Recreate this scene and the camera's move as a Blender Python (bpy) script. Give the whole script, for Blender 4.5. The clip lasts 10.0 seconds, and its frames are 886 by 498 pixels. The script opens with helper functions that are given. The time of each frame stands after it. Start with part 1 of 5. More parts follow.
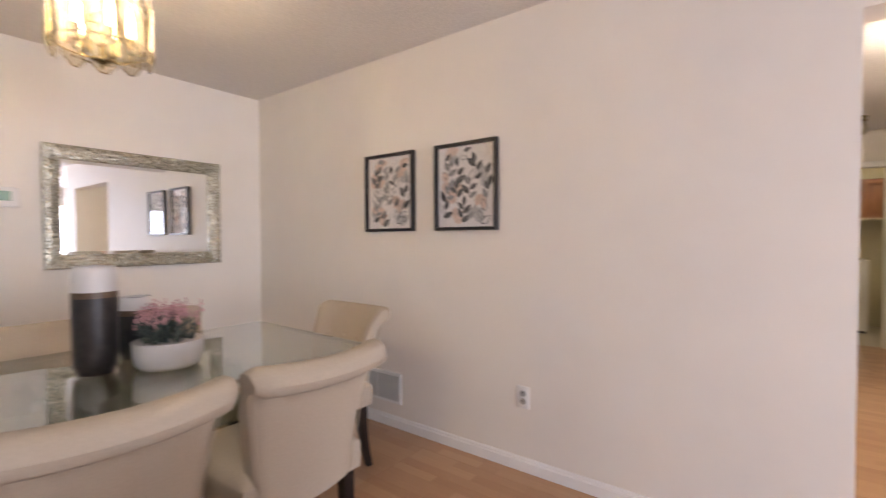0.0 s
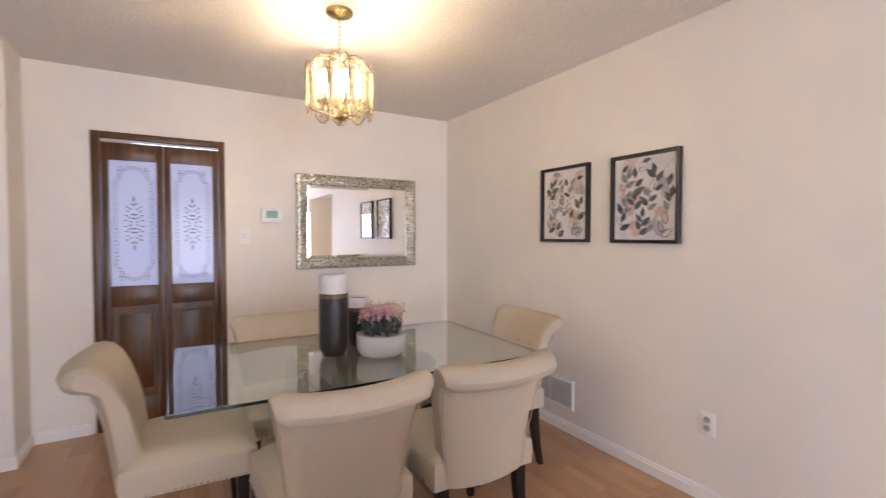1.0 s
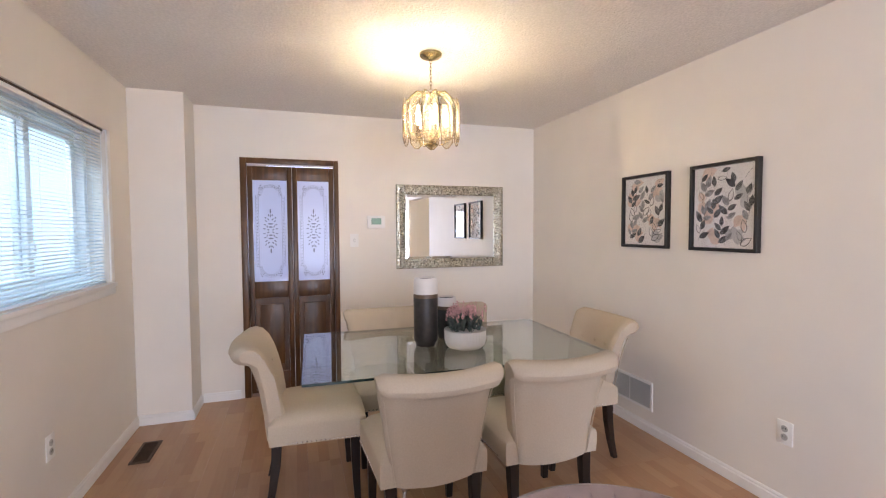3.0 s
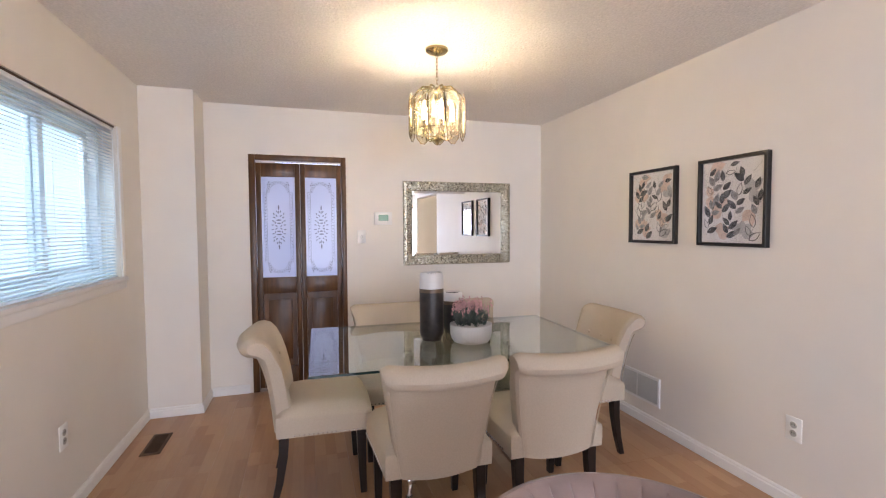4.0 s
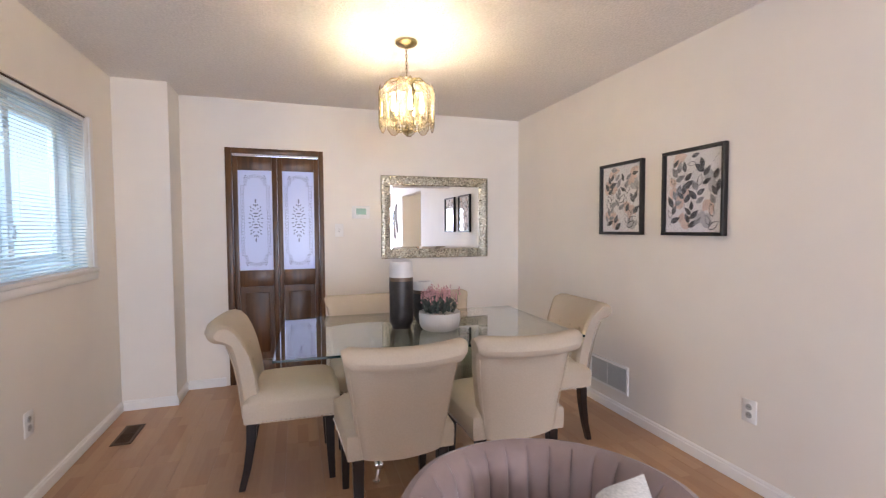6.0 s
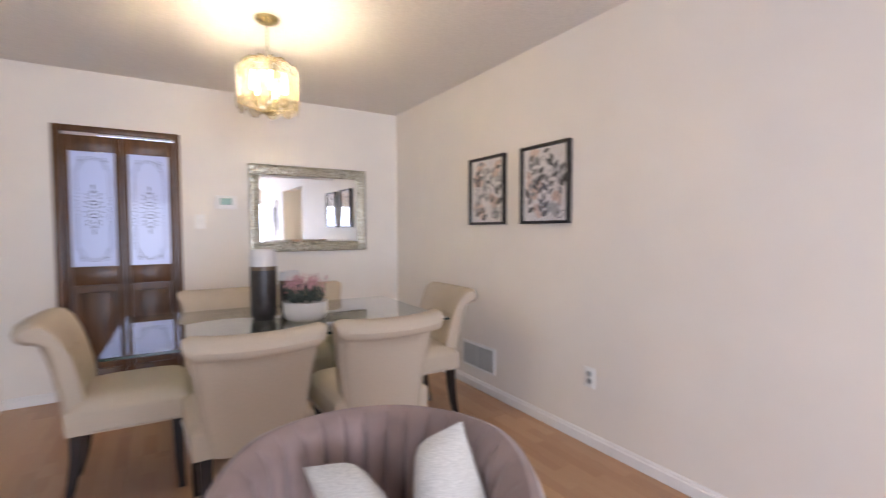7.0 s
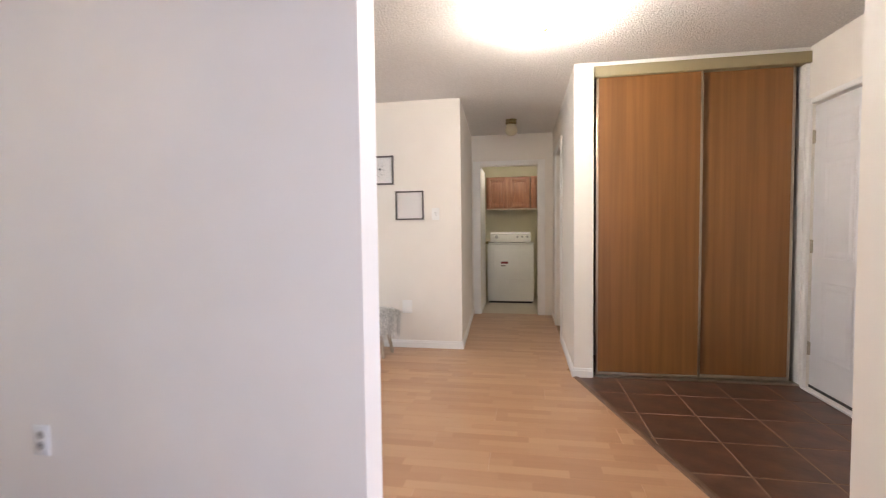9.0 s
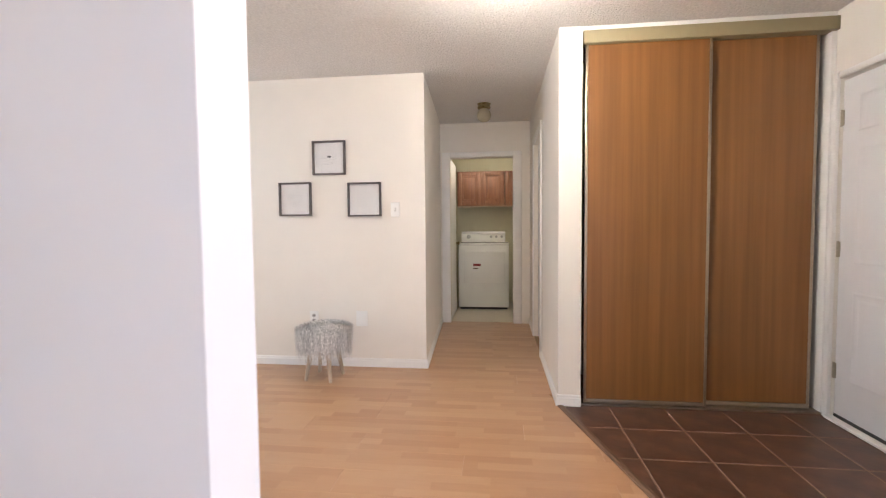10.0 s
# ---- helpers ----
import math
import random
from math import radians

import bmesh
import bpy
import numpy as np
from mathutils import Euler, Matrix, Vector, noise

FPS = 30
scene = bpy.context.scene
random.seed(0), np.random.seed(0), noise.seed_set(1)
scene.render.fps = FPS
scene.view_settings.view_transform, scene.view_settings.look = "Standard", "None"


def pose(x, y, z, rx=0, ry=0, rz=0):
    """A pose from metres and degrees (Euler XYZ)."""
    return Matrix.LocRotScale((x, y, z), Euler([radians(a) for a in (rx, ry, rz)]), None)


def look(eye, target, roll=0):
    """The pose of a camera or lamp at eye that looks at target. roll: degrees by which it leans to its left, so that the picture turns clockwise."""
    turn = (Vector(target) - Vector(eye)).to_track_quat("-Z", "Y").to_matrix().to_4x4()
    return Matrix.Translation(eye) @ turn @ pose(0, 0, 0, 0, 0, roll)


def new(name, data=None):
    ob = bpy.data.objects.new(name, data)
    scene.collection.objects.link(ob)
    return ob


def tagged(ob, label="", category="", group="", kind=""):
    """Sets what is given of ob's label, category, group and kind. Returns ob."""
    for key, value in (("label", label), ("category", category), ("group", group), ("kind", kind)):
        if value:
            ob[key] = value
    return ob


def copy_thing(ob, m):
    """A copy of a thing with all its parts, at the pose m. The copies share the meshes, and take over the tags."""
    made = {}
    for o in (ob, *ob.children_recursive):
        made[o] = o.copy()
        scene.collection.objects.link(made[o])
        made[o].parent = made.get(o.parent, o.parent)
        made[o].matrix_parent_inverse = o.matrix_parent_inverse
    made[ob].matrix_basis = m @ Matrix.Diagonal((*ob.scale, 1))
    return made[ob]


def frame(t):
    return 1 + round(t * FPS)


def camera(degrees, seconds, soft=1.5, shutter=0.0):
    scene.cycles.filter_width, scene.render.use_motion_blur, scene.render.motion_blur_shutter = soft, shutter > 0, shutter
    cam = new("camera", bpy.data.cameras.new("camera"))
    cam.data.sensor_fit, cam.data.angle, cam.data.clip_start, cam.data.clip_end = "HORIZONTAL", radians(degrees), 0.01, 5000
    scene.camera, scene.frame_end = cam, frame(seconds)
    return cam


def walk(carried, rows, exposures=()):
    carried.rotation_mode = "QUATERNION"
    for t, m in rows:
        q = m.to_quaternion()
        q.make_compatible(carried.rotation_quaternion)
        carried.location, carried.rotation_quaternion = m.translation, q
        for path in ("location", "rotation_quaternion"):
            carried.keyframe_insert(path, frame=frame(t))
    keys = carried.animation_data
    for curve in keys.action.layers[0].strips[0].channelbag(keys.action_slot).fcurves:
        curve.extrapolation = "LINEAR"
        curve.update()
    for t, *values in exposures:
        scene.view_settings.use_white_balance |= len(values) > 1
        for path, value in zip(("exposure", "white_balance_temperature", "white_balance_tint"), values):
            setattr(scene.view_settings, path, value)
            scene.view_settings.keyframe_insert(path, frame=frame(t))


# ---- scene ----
cam = camera(89.5, 10.0, soft=1.15, shutter=0.5)
PATH = [
    (0, (0.178, 0.21, 1.246), (-1.027, 1.805, 1.198), -0.2),
    (0.5, (0.248, 0.133, 1.312), (-1.272, 1.431, 1.259), -0.0),
    (1, (0.318, 0.099, 1.336), (-1.404, 1.115, 1.275), -0.0),
    (1.5, (0.451, 0.087, 1.384), (-1.383, 0.883, 1.31), -0.2),
    (2, (0.563, 0.056, 1.422), (-1.313, 0.743, 1.343), -0.3),
    (2.5, (0.626, 0.04, 1.429), (-1.264, 0.687, 1.345), -0.3),
    (4, (0.663, 0.051, 1.403), (-1.247, 0.637, 1.31), -0.3),
    (4.5, (0.67, 0.063, 1.379), (-1.242, 0.642, 1.287), -0.3),
    (5, (0.679, 0.085, 1.359), (-1.234, 0.662, 1.269), -0.3),
    (6.5, (0.788, 0.21, 1.305), (-1.071, 0.942, 1.217), -0.2),
    (7, (0.816, 0.282, 1.255), (-0.881, 1.337, 1.169), -0.2),
    (7.5, (0.815, 0.401, 1.232), (-0.552, 1.857, 1.136), -0.3),
    (8, (0.864, 0.502, 1.196), (-0.041, 2.284, 1.109), -0.5),
    (8.5, (0.924, 0.724, 1.173), (0.372, 2.644, 1.081), -0.8),
    (9, (0.917, 0.97, 1.191), (0.564, 2.937, 1.098), -0.7),
    (9.5, (0.927, 1.329, 1.19), (0.648, 3.306, 1.089), -0.6),
    (10, (0.914, 1.628, 1.179), (0.674, 3.611, 1.083), -0.5),
]
walk(cam, [(t, look(eye, target, roll)) for t, eye, target, roll in PATH], [(0, 0.47, 8000, 15), (1.5, 0.60, 7800, 14), (4.0, 0.58, 7550, 12), (6.5, 0.56, 7450, 12), (8.5, 0.48, 6950, 11), (10, 0.66, 6700, 10)])

# ---- world and lights ----
world = bpy.data.worlds.new("sky")
scene.world = world
world.use_nodes = True
wn, wl = world.node_tree.nodes, world.node_tree.links
sky = wn.new("ShaderNodeTexSky")
sky.sky_type, sky.sun_disc = "NISHITA", False
sky.sun_elevation, sky.sun_rotation = radians(48), radians(0)
wl.new(sky.outputs[0], wn["Background"].inputs[0])
wn["Background"].inputs[1].default_value = 0.15


def lamp(name, kind, m, energy, colour, **kw):
    data = bpy.data.lights.new(name, kind)
    data.energy, data.color = energy, colour
    for k, v in kw.items():
        if k == "size":
            data.shape, data.size, data.size_y = "RECTANGLE", v[0], v[1]
        if k == "radius":
            data.shadow_soft_size = v
        if k == "angle":
            data.angle = v
    ob = new(name, data)
    ob.matrix_world = m
    return ob


DAY = (0.58, 0.69, 1.0)
lamp("sun", "SUN", look((0, 9, 10), (0, 0, 0)), 3.0, (1, 0.96, 0.90), angle=radians(2))
lamp("east_window_light", "AREA", look((6.32, 0.55, 1.15), (0, 0.55, 1.1)), 175, DAY, size=(2.6, 1.7))
# Added fill for the picture wall, from the unseen living end.
lamp("south_fill", "AREA", look((2.9, -1.16, 1.25), (2.6, 3, 1.1)), 42, DAY, size=(2.0, 1.5))
lamp("dining_window_light", "AREA", look((-1.95, -1.95, 3.25), (-1.95, 0.2, 1.2)), 170, (0.42, 0.68, 1.0), size=(3.2, 1.3))
lamp("kitchen_window_light", "AREA", look((-5.3, 0.3, 1.5), (-3.4, 0.25, 1.4)), 15, (0.42, 0.56, 1.0), size=(1.2, 1.2))
HALL_LAMP = (1.05, 3.70)
# Fill from the unseen hall end, added to brighten the hall wall.
lamp("hall_end_fill", "AREA", look((-3.42, 3.9, 1.5), (0, 4.1, 1.3)), 26, (0.80, 0.88, 1.0), size=(1.3, 1.2))
# Bare point light added to brighten the laundry; no fixture is built.
lamp("laundry_fill", "POINT", pose(0.75, 7.60, 2.30), 8, (1.0, 0.93, 0.80), radius=0.05)
lamp("hall_light", "POINT", pose(HALL_LAMP[0], HALL_LAMP[1], 2.30), 40, (1.0, 0.92, 0.85), radius=0.05)


# ---- materials ----
def mat(name, rgb, rough=0.5, metal=0.0, grain=0.06, scale=18.0, bump=0.05, fine=260.0, stain=0.04, stretch=(1, 1, 1), spec=0.5, tint=None, coat=0.0, rnd=0.0, island=0.0):
    m = bpy.data.materials.new(name)
    m.use_nodes = True
    n, l = m.node_tree.nodes, m.node_tree.links
    b = n["Principled BSDF"]
    b.inputs["Roughness"].default_value, b.inputs["Metallic"].default_value = rough, metal
    b.inputs["Specular IOR Level"].default_value = spec
    b.inputs["Coat Weight"].default_value = coat
    tc, mp = n.new("ShaderNodeTexCoord"), n.new("ShaderNodeMapping")
    mp.inputs["Scale"].default_value = stretch
    l.new(tc.outputs["Object"], mp.inputs[0])
    n1, n2 = n.new("ShaderNodeTexNoise"), n.new("ShaderNodeTexNoise")
    n1.inputs["Scale"].default_value, n2.inputs["Scale"].default_value = scale, 1.7
    n1.inputs["Detail"].default_value = 5
    l.new(mp.outputs[0], n1.inputs[0]), l.new(tc.outputs["Object"], n2.inputs[0])
    r1 = n.new("ShaderNodeMapRange")
    r1.inputs[1].default_value, r1.inputs[2].default_value = 0.3, 0.7
    r1.inputs[3].default_value, r1.inputs[4].default_value = 1 - grain, 1 + grain
    r2 = n.new("ShaderNodeMapRange")
    r2.inputs[1].default_value, r2.inputs[2].default_value = 0.3, 0.7
    r2.inputs[3].default_value, r2.inputs[4].default_value = 1 - stain, 1 + stain
    l.new(n1.outputs[0], r1.inputs[0]), l.new(n2.outputs[0], r2.inputs[0])
    mul = n.new("ShaderNodeMath")
    mul.operation = "MULTIPLY"
    l.new(r1.outputs[0], mul.inputs[0]), l.new(r2.outputs[0], mul.inputs[1])
    val = mul.outputs[0]
    if rnd:
        oi, r3, mul2 = n.new("ShaderNodeObjectInfo"), n.new("ShaderNodeMapRange"), n.new("ShaderNodeMath")
        r3.inputs[3].default_value, r3.inputs[4].default_value = 1 - rnd, 1 + rnd
        mul2.operation = "MULTIPLY"
        l.new(oi.outputs["Random"], r3.inputs[0]), l.new(r3.outputs[0], mul2.inputs[0]), l.new(val, mul2.inputs[1])
        val = mul2.outputs[0]
    if island:
        ge, r4, mul3 = n.new("ShaderNodeNewGeometry"), n.new("ShaderNodeMapRange"), n.new("ShaderNodeMath")
        r4.inputs[3].default_value, r4.inputs[4].default_value = 1 - island, 1 + island
        mul3.operation = "MULTIPLY"
        l.new(ge.outputs["Random Per Island"], r4.inputs[0]), l.new(r4.outputs[0], mul3.inputs[0]), l.new(val, mul3.inputs[1])
        val = mul3.outputs[0]
    base = n.new("ShaderNodeMixRGB")
    base.inputs[1].default_value = (*rgb, 1)
    base.inputs[2].default_value = (*(tint or rgb), 1)
    l.new(n1.outputs[0], base.inputs[0])
    vm = n.new("ShaderNodeVectorMath")
    vm.operation = "SCALE"
    l.new(base.outputs[0], vm.inputs[0]), l.new(val, vm.inputs["Scale"])
    l.new(vm.outputs[0], b.inputs["Base Color"])
    if bump:
        n3, bp = n.new("ShaderNodeTexNoise"), n.new("ShaderNodeBump")
        n3.inputs["Scale"].default_value, n3.inputs["Detail"].default_value = fine, 3
        bp.inputs["Strength"].default_value, bp.inputs["Distance"].default_value = bump, 0.004
        l.new(mp.outputs[0], n3.inputs[0]), l.new(n3.outputs[0], bp.inputs["Height"])
        l.new(bp.outputs[0], b.inputs["Normal"])
    rr = n.new("ShaderNodeMapRange")
    rr.inputs[3].default_value, rr.inputs[4].default_value = max(rough - 0.06, 0.02), min(rough + 0.06, 1)
    l.new(n1.outputs[0], rr.inputs[0]), l.new(rr.outputs[0], b.inputs["Roughness"])
    return m


def pane_mat(name, rgb, gloss=1.0):
    """Thin glazing: clear, with the mirror sheen that grows towards grazing."""
    m = bpy.data.materials.new(name)
    m.use_nodes = True
    n, l = m.node_tree.nodes, m.node_tree.links
    n.remove(n["Principled BSDF"])
    t, g, mx, f = n.new("ShaderNodeBsdfTransparent"), n.new("ShaderNodeBsdfGlossy"), n.new("ShaderNodeMixShader"), n.new("ShaderNodeLayerWeight")
    t.inputs[0].default_value = (*rgb, 1)
    g.inputs["Roughness"].default_value = 0.0
    f.inputs[0].default_value = 0.5
    pw, ml = n.new("ShaderNodeMath"), n.new("ShaderNodeMath")
    pw.operation, pw.inputs[1].default_value = "POWER", 5.0
    ml.operation, ml.use_clamp = "MULTIPLY_ADD", True
    ml.inputs[1].default_value, ml.inputs[2].default_value = 0.95 * gloss, 0.04 * gloss
    l.new(f.outputs["Facing"], pw.inputs[0]), l.new(pw.outputs[0], ml.inputs[0]), l.new(ml.outputs[0], mx.inputs[0])
    l.new(t.outputs[0], mx.inputs[1]), l.new(g.outputs[0], mx.inputs[2]), l.new(mx.outputs[0], n["Material Output"].inputs[0])
    return m


def glow(name, rgb, strength):
    m = bpy.data.materials.new(name)
    m.use_nodes = True
    b = m.node_tree.nodes["Principled BSDF"]
    b.inputs["Emission Color"].default_value, b.inputs["Emission Strength"].default_value = (*rgb, 1), strength
    return m


def frosted(name, rgb, through_part):
    """Etched glass: scatters what comes from behind."""
    m = bpy.data.materials.new(name)
    m.use_nodes = True
    n, l = m.node_tree.nodes, m.node_tree.links
    b = n["Principled BSDF"]
    b.inputs["Base Color"].default_value, b.inputs["Roughness"].default_value = (*rgb, 1), 0.25
    t, mx = n.new("ShaderNodeBsdfTranslucent"), n.new("ShaderNodeMixShader")
    t.inputs[0].default_value = (*rgb, 1)
    mx.inputs[0].default_value = through_part
    l.new(b.outputs[0], mx.inputs[1]), l.new(t.outputs[0], mx.inputs[2]), l.new(mx.outputs[0], n["Material Output"].inputs[0])
    return m


SLAT = frosted("blind_slat", (0.82, 0.86, 0.90), 0.5)
PAINT = mat("wall_paint", (0.79, 0.75, 0.69), 0.6, grain=0.012, scale=5, stain=0.02, bump=0.06, fine=160)
TRIM = mat("trim_paint", (0.82, 0.81, 0.79), 0.4, grain=0.015, scale=9, stain=0.02, bump=0.02)
CEIL = mat("stippled_ceiling", (0.79, 0.76, 0.725), 0.85, grain=0.07, scale=70, stain=0.02, bump=1.0, fine=75)
HALLCEIL = mat("stippled_hall_ceiling", (0.80, 0.78, 0.76), 0.85, grain=0.09, scale=70, stain=0.02, bump=1.0, fine=75)
for m0, dist in ((CEIL, 0.005), (HALLCEIL, 0.016)):
    for nd in m0.node_tree.nodes:
        if nd.type == "BUMP":
            nd.inputs["Distance"].default_value = dist
LAUNDRY_PAINT = mat("laundry_paint", (0.62, 0.58, 0.42), 0.6, grain=0.02, scale=5, bump=0.04)
DOORPAINT = mat("door_paint", (0.72, 0.72, 0.74), 0.4, grain=0.015, scale=9, stain=0.02, bump=0.02)
DARKWOOD = mat("dark_stained_pine", (0.058, 0.026, 0.010), 0.34, spec=0.4, grain=0.26, scale=5, stretch=(5, 5, 0.35), tint=(0.135, 0.058, 0.019), bump=0.05, fine=40, stain=0.2)
CLOSETWOOD = mat("closet_wood", (0.175, 0.070, 0.017), 0.42, grain=0.09, scale=7, stretch=(4, 4, 0.10), tint=(0.245, 0.108, 0.032), bump=0.03, fine=30, stain=0.06)
CABWOOD = mat("oak_cabinet", (0.22, 0.082, 0.036), 0.4, grain=0.2, scale=8, stretch=(5, 5, 0.5), tint=(0.32, 0.135, 0.062), bump=0.03)
LEGWOOD = mat("espresso_wood", (0.012, 0.007, 0.006), 0.3, grain=0.3, scale=30, stretch=(3, 3, 0.5), bump=0.02)
PALEWOOD = mat("pale_wood", (0.48, 0.38, 0.28), 0.5, grain=0.2, scale=30, stretch=(3, 3, 0.4))
FABRIC = mat("cream_linen", (0.51, 0.43, 0.335), 0.9, grain=0.035, scale=140, stain=0.05, bump=0.14, fine=700, spec=0.2)
VELVET = mat("mauve_velvet", (0.22, 0.155, 0.140), 0.75, grain=0.12, scale=9, stain=0.12, bump=0.15, fine=500, spec=0.25, tint=(0.285, 0.21, 0.195))
VELVET.node_tree.nodes["Principled BSDF"].inputs["Sheen Weight"].default_value = 0.35
WEAVE = mat("grey_woven_cloth", (0.55, 0.54, 0.50), 0.9, grain=0.17, scale=150, stretch=(1, 1, 3.5), bump=0.4, fine=330, spec=0.2)
BRASS = mat("aged_brass", (0.36, 0.29, 0.15), 0.25, 1.0, grain=0.1, scale=30, bump=0.0)
CHROME = mat("chrome", (0.8, 0.8, 0.82), 0.08, 1.0, grain=0.02, bump=0.0)
ALU = mat("brushed_aluminium", (0.42, 0.37, 0.30), 0.35, 1.0, grain=0.08, scale=40, bump=0.0)
BLACK = mat("black_frame_paint", (0.010, 0.008, 0.007), 0.35, grain=0.2, bump=0.02)
GREYFRAME = mat("grey_frame", (0.10, 0.085, 0.08), 0.5, grain=0.25, scale=60)
PAPER = mat("paper", (0.78, 0.76, 0.75), 0.8, grain=0.02, bump=0.03)
SILVERLEAF = mat("silver_leaf_frame", (0.40, 0.37, 0.29), 0.28, 0.9, grain=0.35, scale=60, bump=0.5, fine=70, island=0.4)
PLASTIC = mat("white_plastic", (0.82, 0.82, 0.80), 0.35, grain=0.01, bump=0.0)
SCREEN = mat("lcd_green", (0.20, 0.36, 0.29), 0.25, grain=0.05, bump=0.0)
DARKHOLE = mat("dark_slot", (0.03, 0.028, 0.026), 0.7, grain=0.1, bump=0.0)
BRONZE = mat("bronze_register", (0.10, 0.060, 0.035), 0.45, 0.6, grain=0.2)
GREYVENT = mat("grille_grey", (0.40, 0.40, 0.385), 0.5, grain=0.03, bump=0.0)
LOUVRE = mat("louvre_grey", (0.58, 0.58, 0.56), 0.5, grain=0.03, bump=0.0)
ENAMEL = mat("white_enamel", (0.80, 0.79, 0.75), 0.22, grain=0.01, bump=0.0, coat=0.3)
CERAMIC = mat("white_ceramic", (0.66, 0.63, 0.60), 0.45, grain=0.02, bump=0.02)
CHARCOAL = mat("charcoal_glaze", (0.016, 0.013, 0.013), 0.38, grain=0.3, scale=25, bump=0.05, tint=(0.035, 0.028, 0.025))
BROWNGLAZE = mat("brown_glaze", (0.12, 0.075, 0.045), 0.4, grain=0.3, scale=40, bump=0.03)
LEAFGREY = mat("grey_green_leaf", (0.075, 0.10, 0.085), 0.7, grain=0.3, scale=60, bump=0.0, island=0.4)
PINK = mat("pink_blossom", (0.46, 0.24, 0.235), 0.8, grain=0.2, scale=90, bump=0.0, tint=(0.66, 0.36, 0.38), island=0.2)
FUR = mat("grey_fur", (0.58, 0.565, 0.54), 0.8, grain=0.3, scale=60, bump=0.0, tint=(0.80, 0.785, 0.76), island=0.32)
TILE = mat("brown_slate_tile", (0.058, 0.026, 0.016), 0.38, grain=0.4, scale=7, stain=0.15, bump=0.3, fine=28, tint=(0.115, 0.052, 0.032), rnd=0.16)
GROUT = mat("grout", (0.25, 0.175, 0.125), 0.9, grain=0.15, scale=60)
STRIPWOOD = mat("transition_strip", (0.13, 0.075, 0.045), 0.45, grain=0.2, scale=12, stretch=(1, 1, 1))
VINYL = mat("pale_vinyl", (0.55, 0.50, 0.40), 0.4, grain=0.05, scale=14, bump=0.02)
HEADER = mat("olive_track_paint", (0.30, 0.255, 0.15), 0.45, grain=0.03, bump=0.02)
SUBFLOOR = mat("subfloor", (0.30, 0.20, 0.12), 0.7)
GRASS = mat("outside_ground", (0.30, 0.30, 0.28), 0.9, grain=0.2, scale=3)
SIDING = mat("pale_siding", (0.66, 0.68, 0.70), 0.6, grain=0.05)
LILAC = frosted("etched_glass", (0.74, 0.77, 0.88), 0.62)
LILAC.node_tree.nodes["Principled BSDF"].inputs["Roughness"].default_value = 0.06
ETCH = mat("etched_line", (0.20, 0.21, 0.25), 0.5, grain=0.05, bump=0.0)
TABLEGLASS = pane_mat("table_glass", (0.90, 0.96, 0.93), 1.9)
GLASSEDGE = mat("dark_glass_edge", (0.010, 0.028, 0.024), 0.05, grain=0.1, bump=0.0)
WINDOWGLASS = pane_mat("window_glass", (0.95, 0.98, 1.0), 0.4)
PICGLASS = pane_mat("picture_glass", (0.985, 0.985, 0.985), 1.0)
BASEGLASS = pane_mat("base_glass", (0.80, 0.88, 0.82), 1.5)



def milky(name, rgb, clear):
    """Plate glass that is mostly clear with a faint milky glow."""
    m = frosted(name, rgb, 0.7)
    n, l = m.node_tree.nodes, m.node_tree.links
    n["Principled BSDF"].inputs["Roughness"].default_value = 0.1
    inner = n["Material Output"].inputs[0].links[0].from_socket
    t, mx = n.new("ShaderNodeBsdfTransparent"), n.new("ShaderNodeMixShader")
    t.inputs[0].default_value = (0.84, 0.80, 0.72, 1)
    mx.inputs[0].default_value = clear
    l.new(inner, mx.inputs[1]), l.new(t.outputs[0], mx.inputs[2]), l.new(mx.outputs[0], n["Material Output"].inputs[0])
    return m


SHADEGLASS = milky("clear_plate_glass", (0.92, 0.88, 0.80), 0.95)
SHADEEDGE = pane_mat("amber_bevel_glass", (0.50, 0.41, 0.27), 3.0)
MIRROR = mat("mirror_silver", (0.90, 0.92, 0.93), 0.0, 1.0, grain=0.0, stain=0.0, bump=0.0)
for nd in MIRROR.node_tree.nodes:
    if nd.type == "MAP_RANGE" and nd.inputs[4].default_value < 0.5:
        nd.inputs[3].default_value, nd.inputs[4].default_value = 0.0, 0.002
BULB = glow("lit_bulb", (1.0, 0.90, 0.76), 12)
FILAMENT = glow("lit_filament", (1.0, 0.86, 0.68), 1300)
DOME = glow("lit_dome", (1.0, 0.93, 0.84), 14)
LABELRED = mat("label_dark_red", (0.20, 0.03, 0.03), 0.5, bump=0.0)


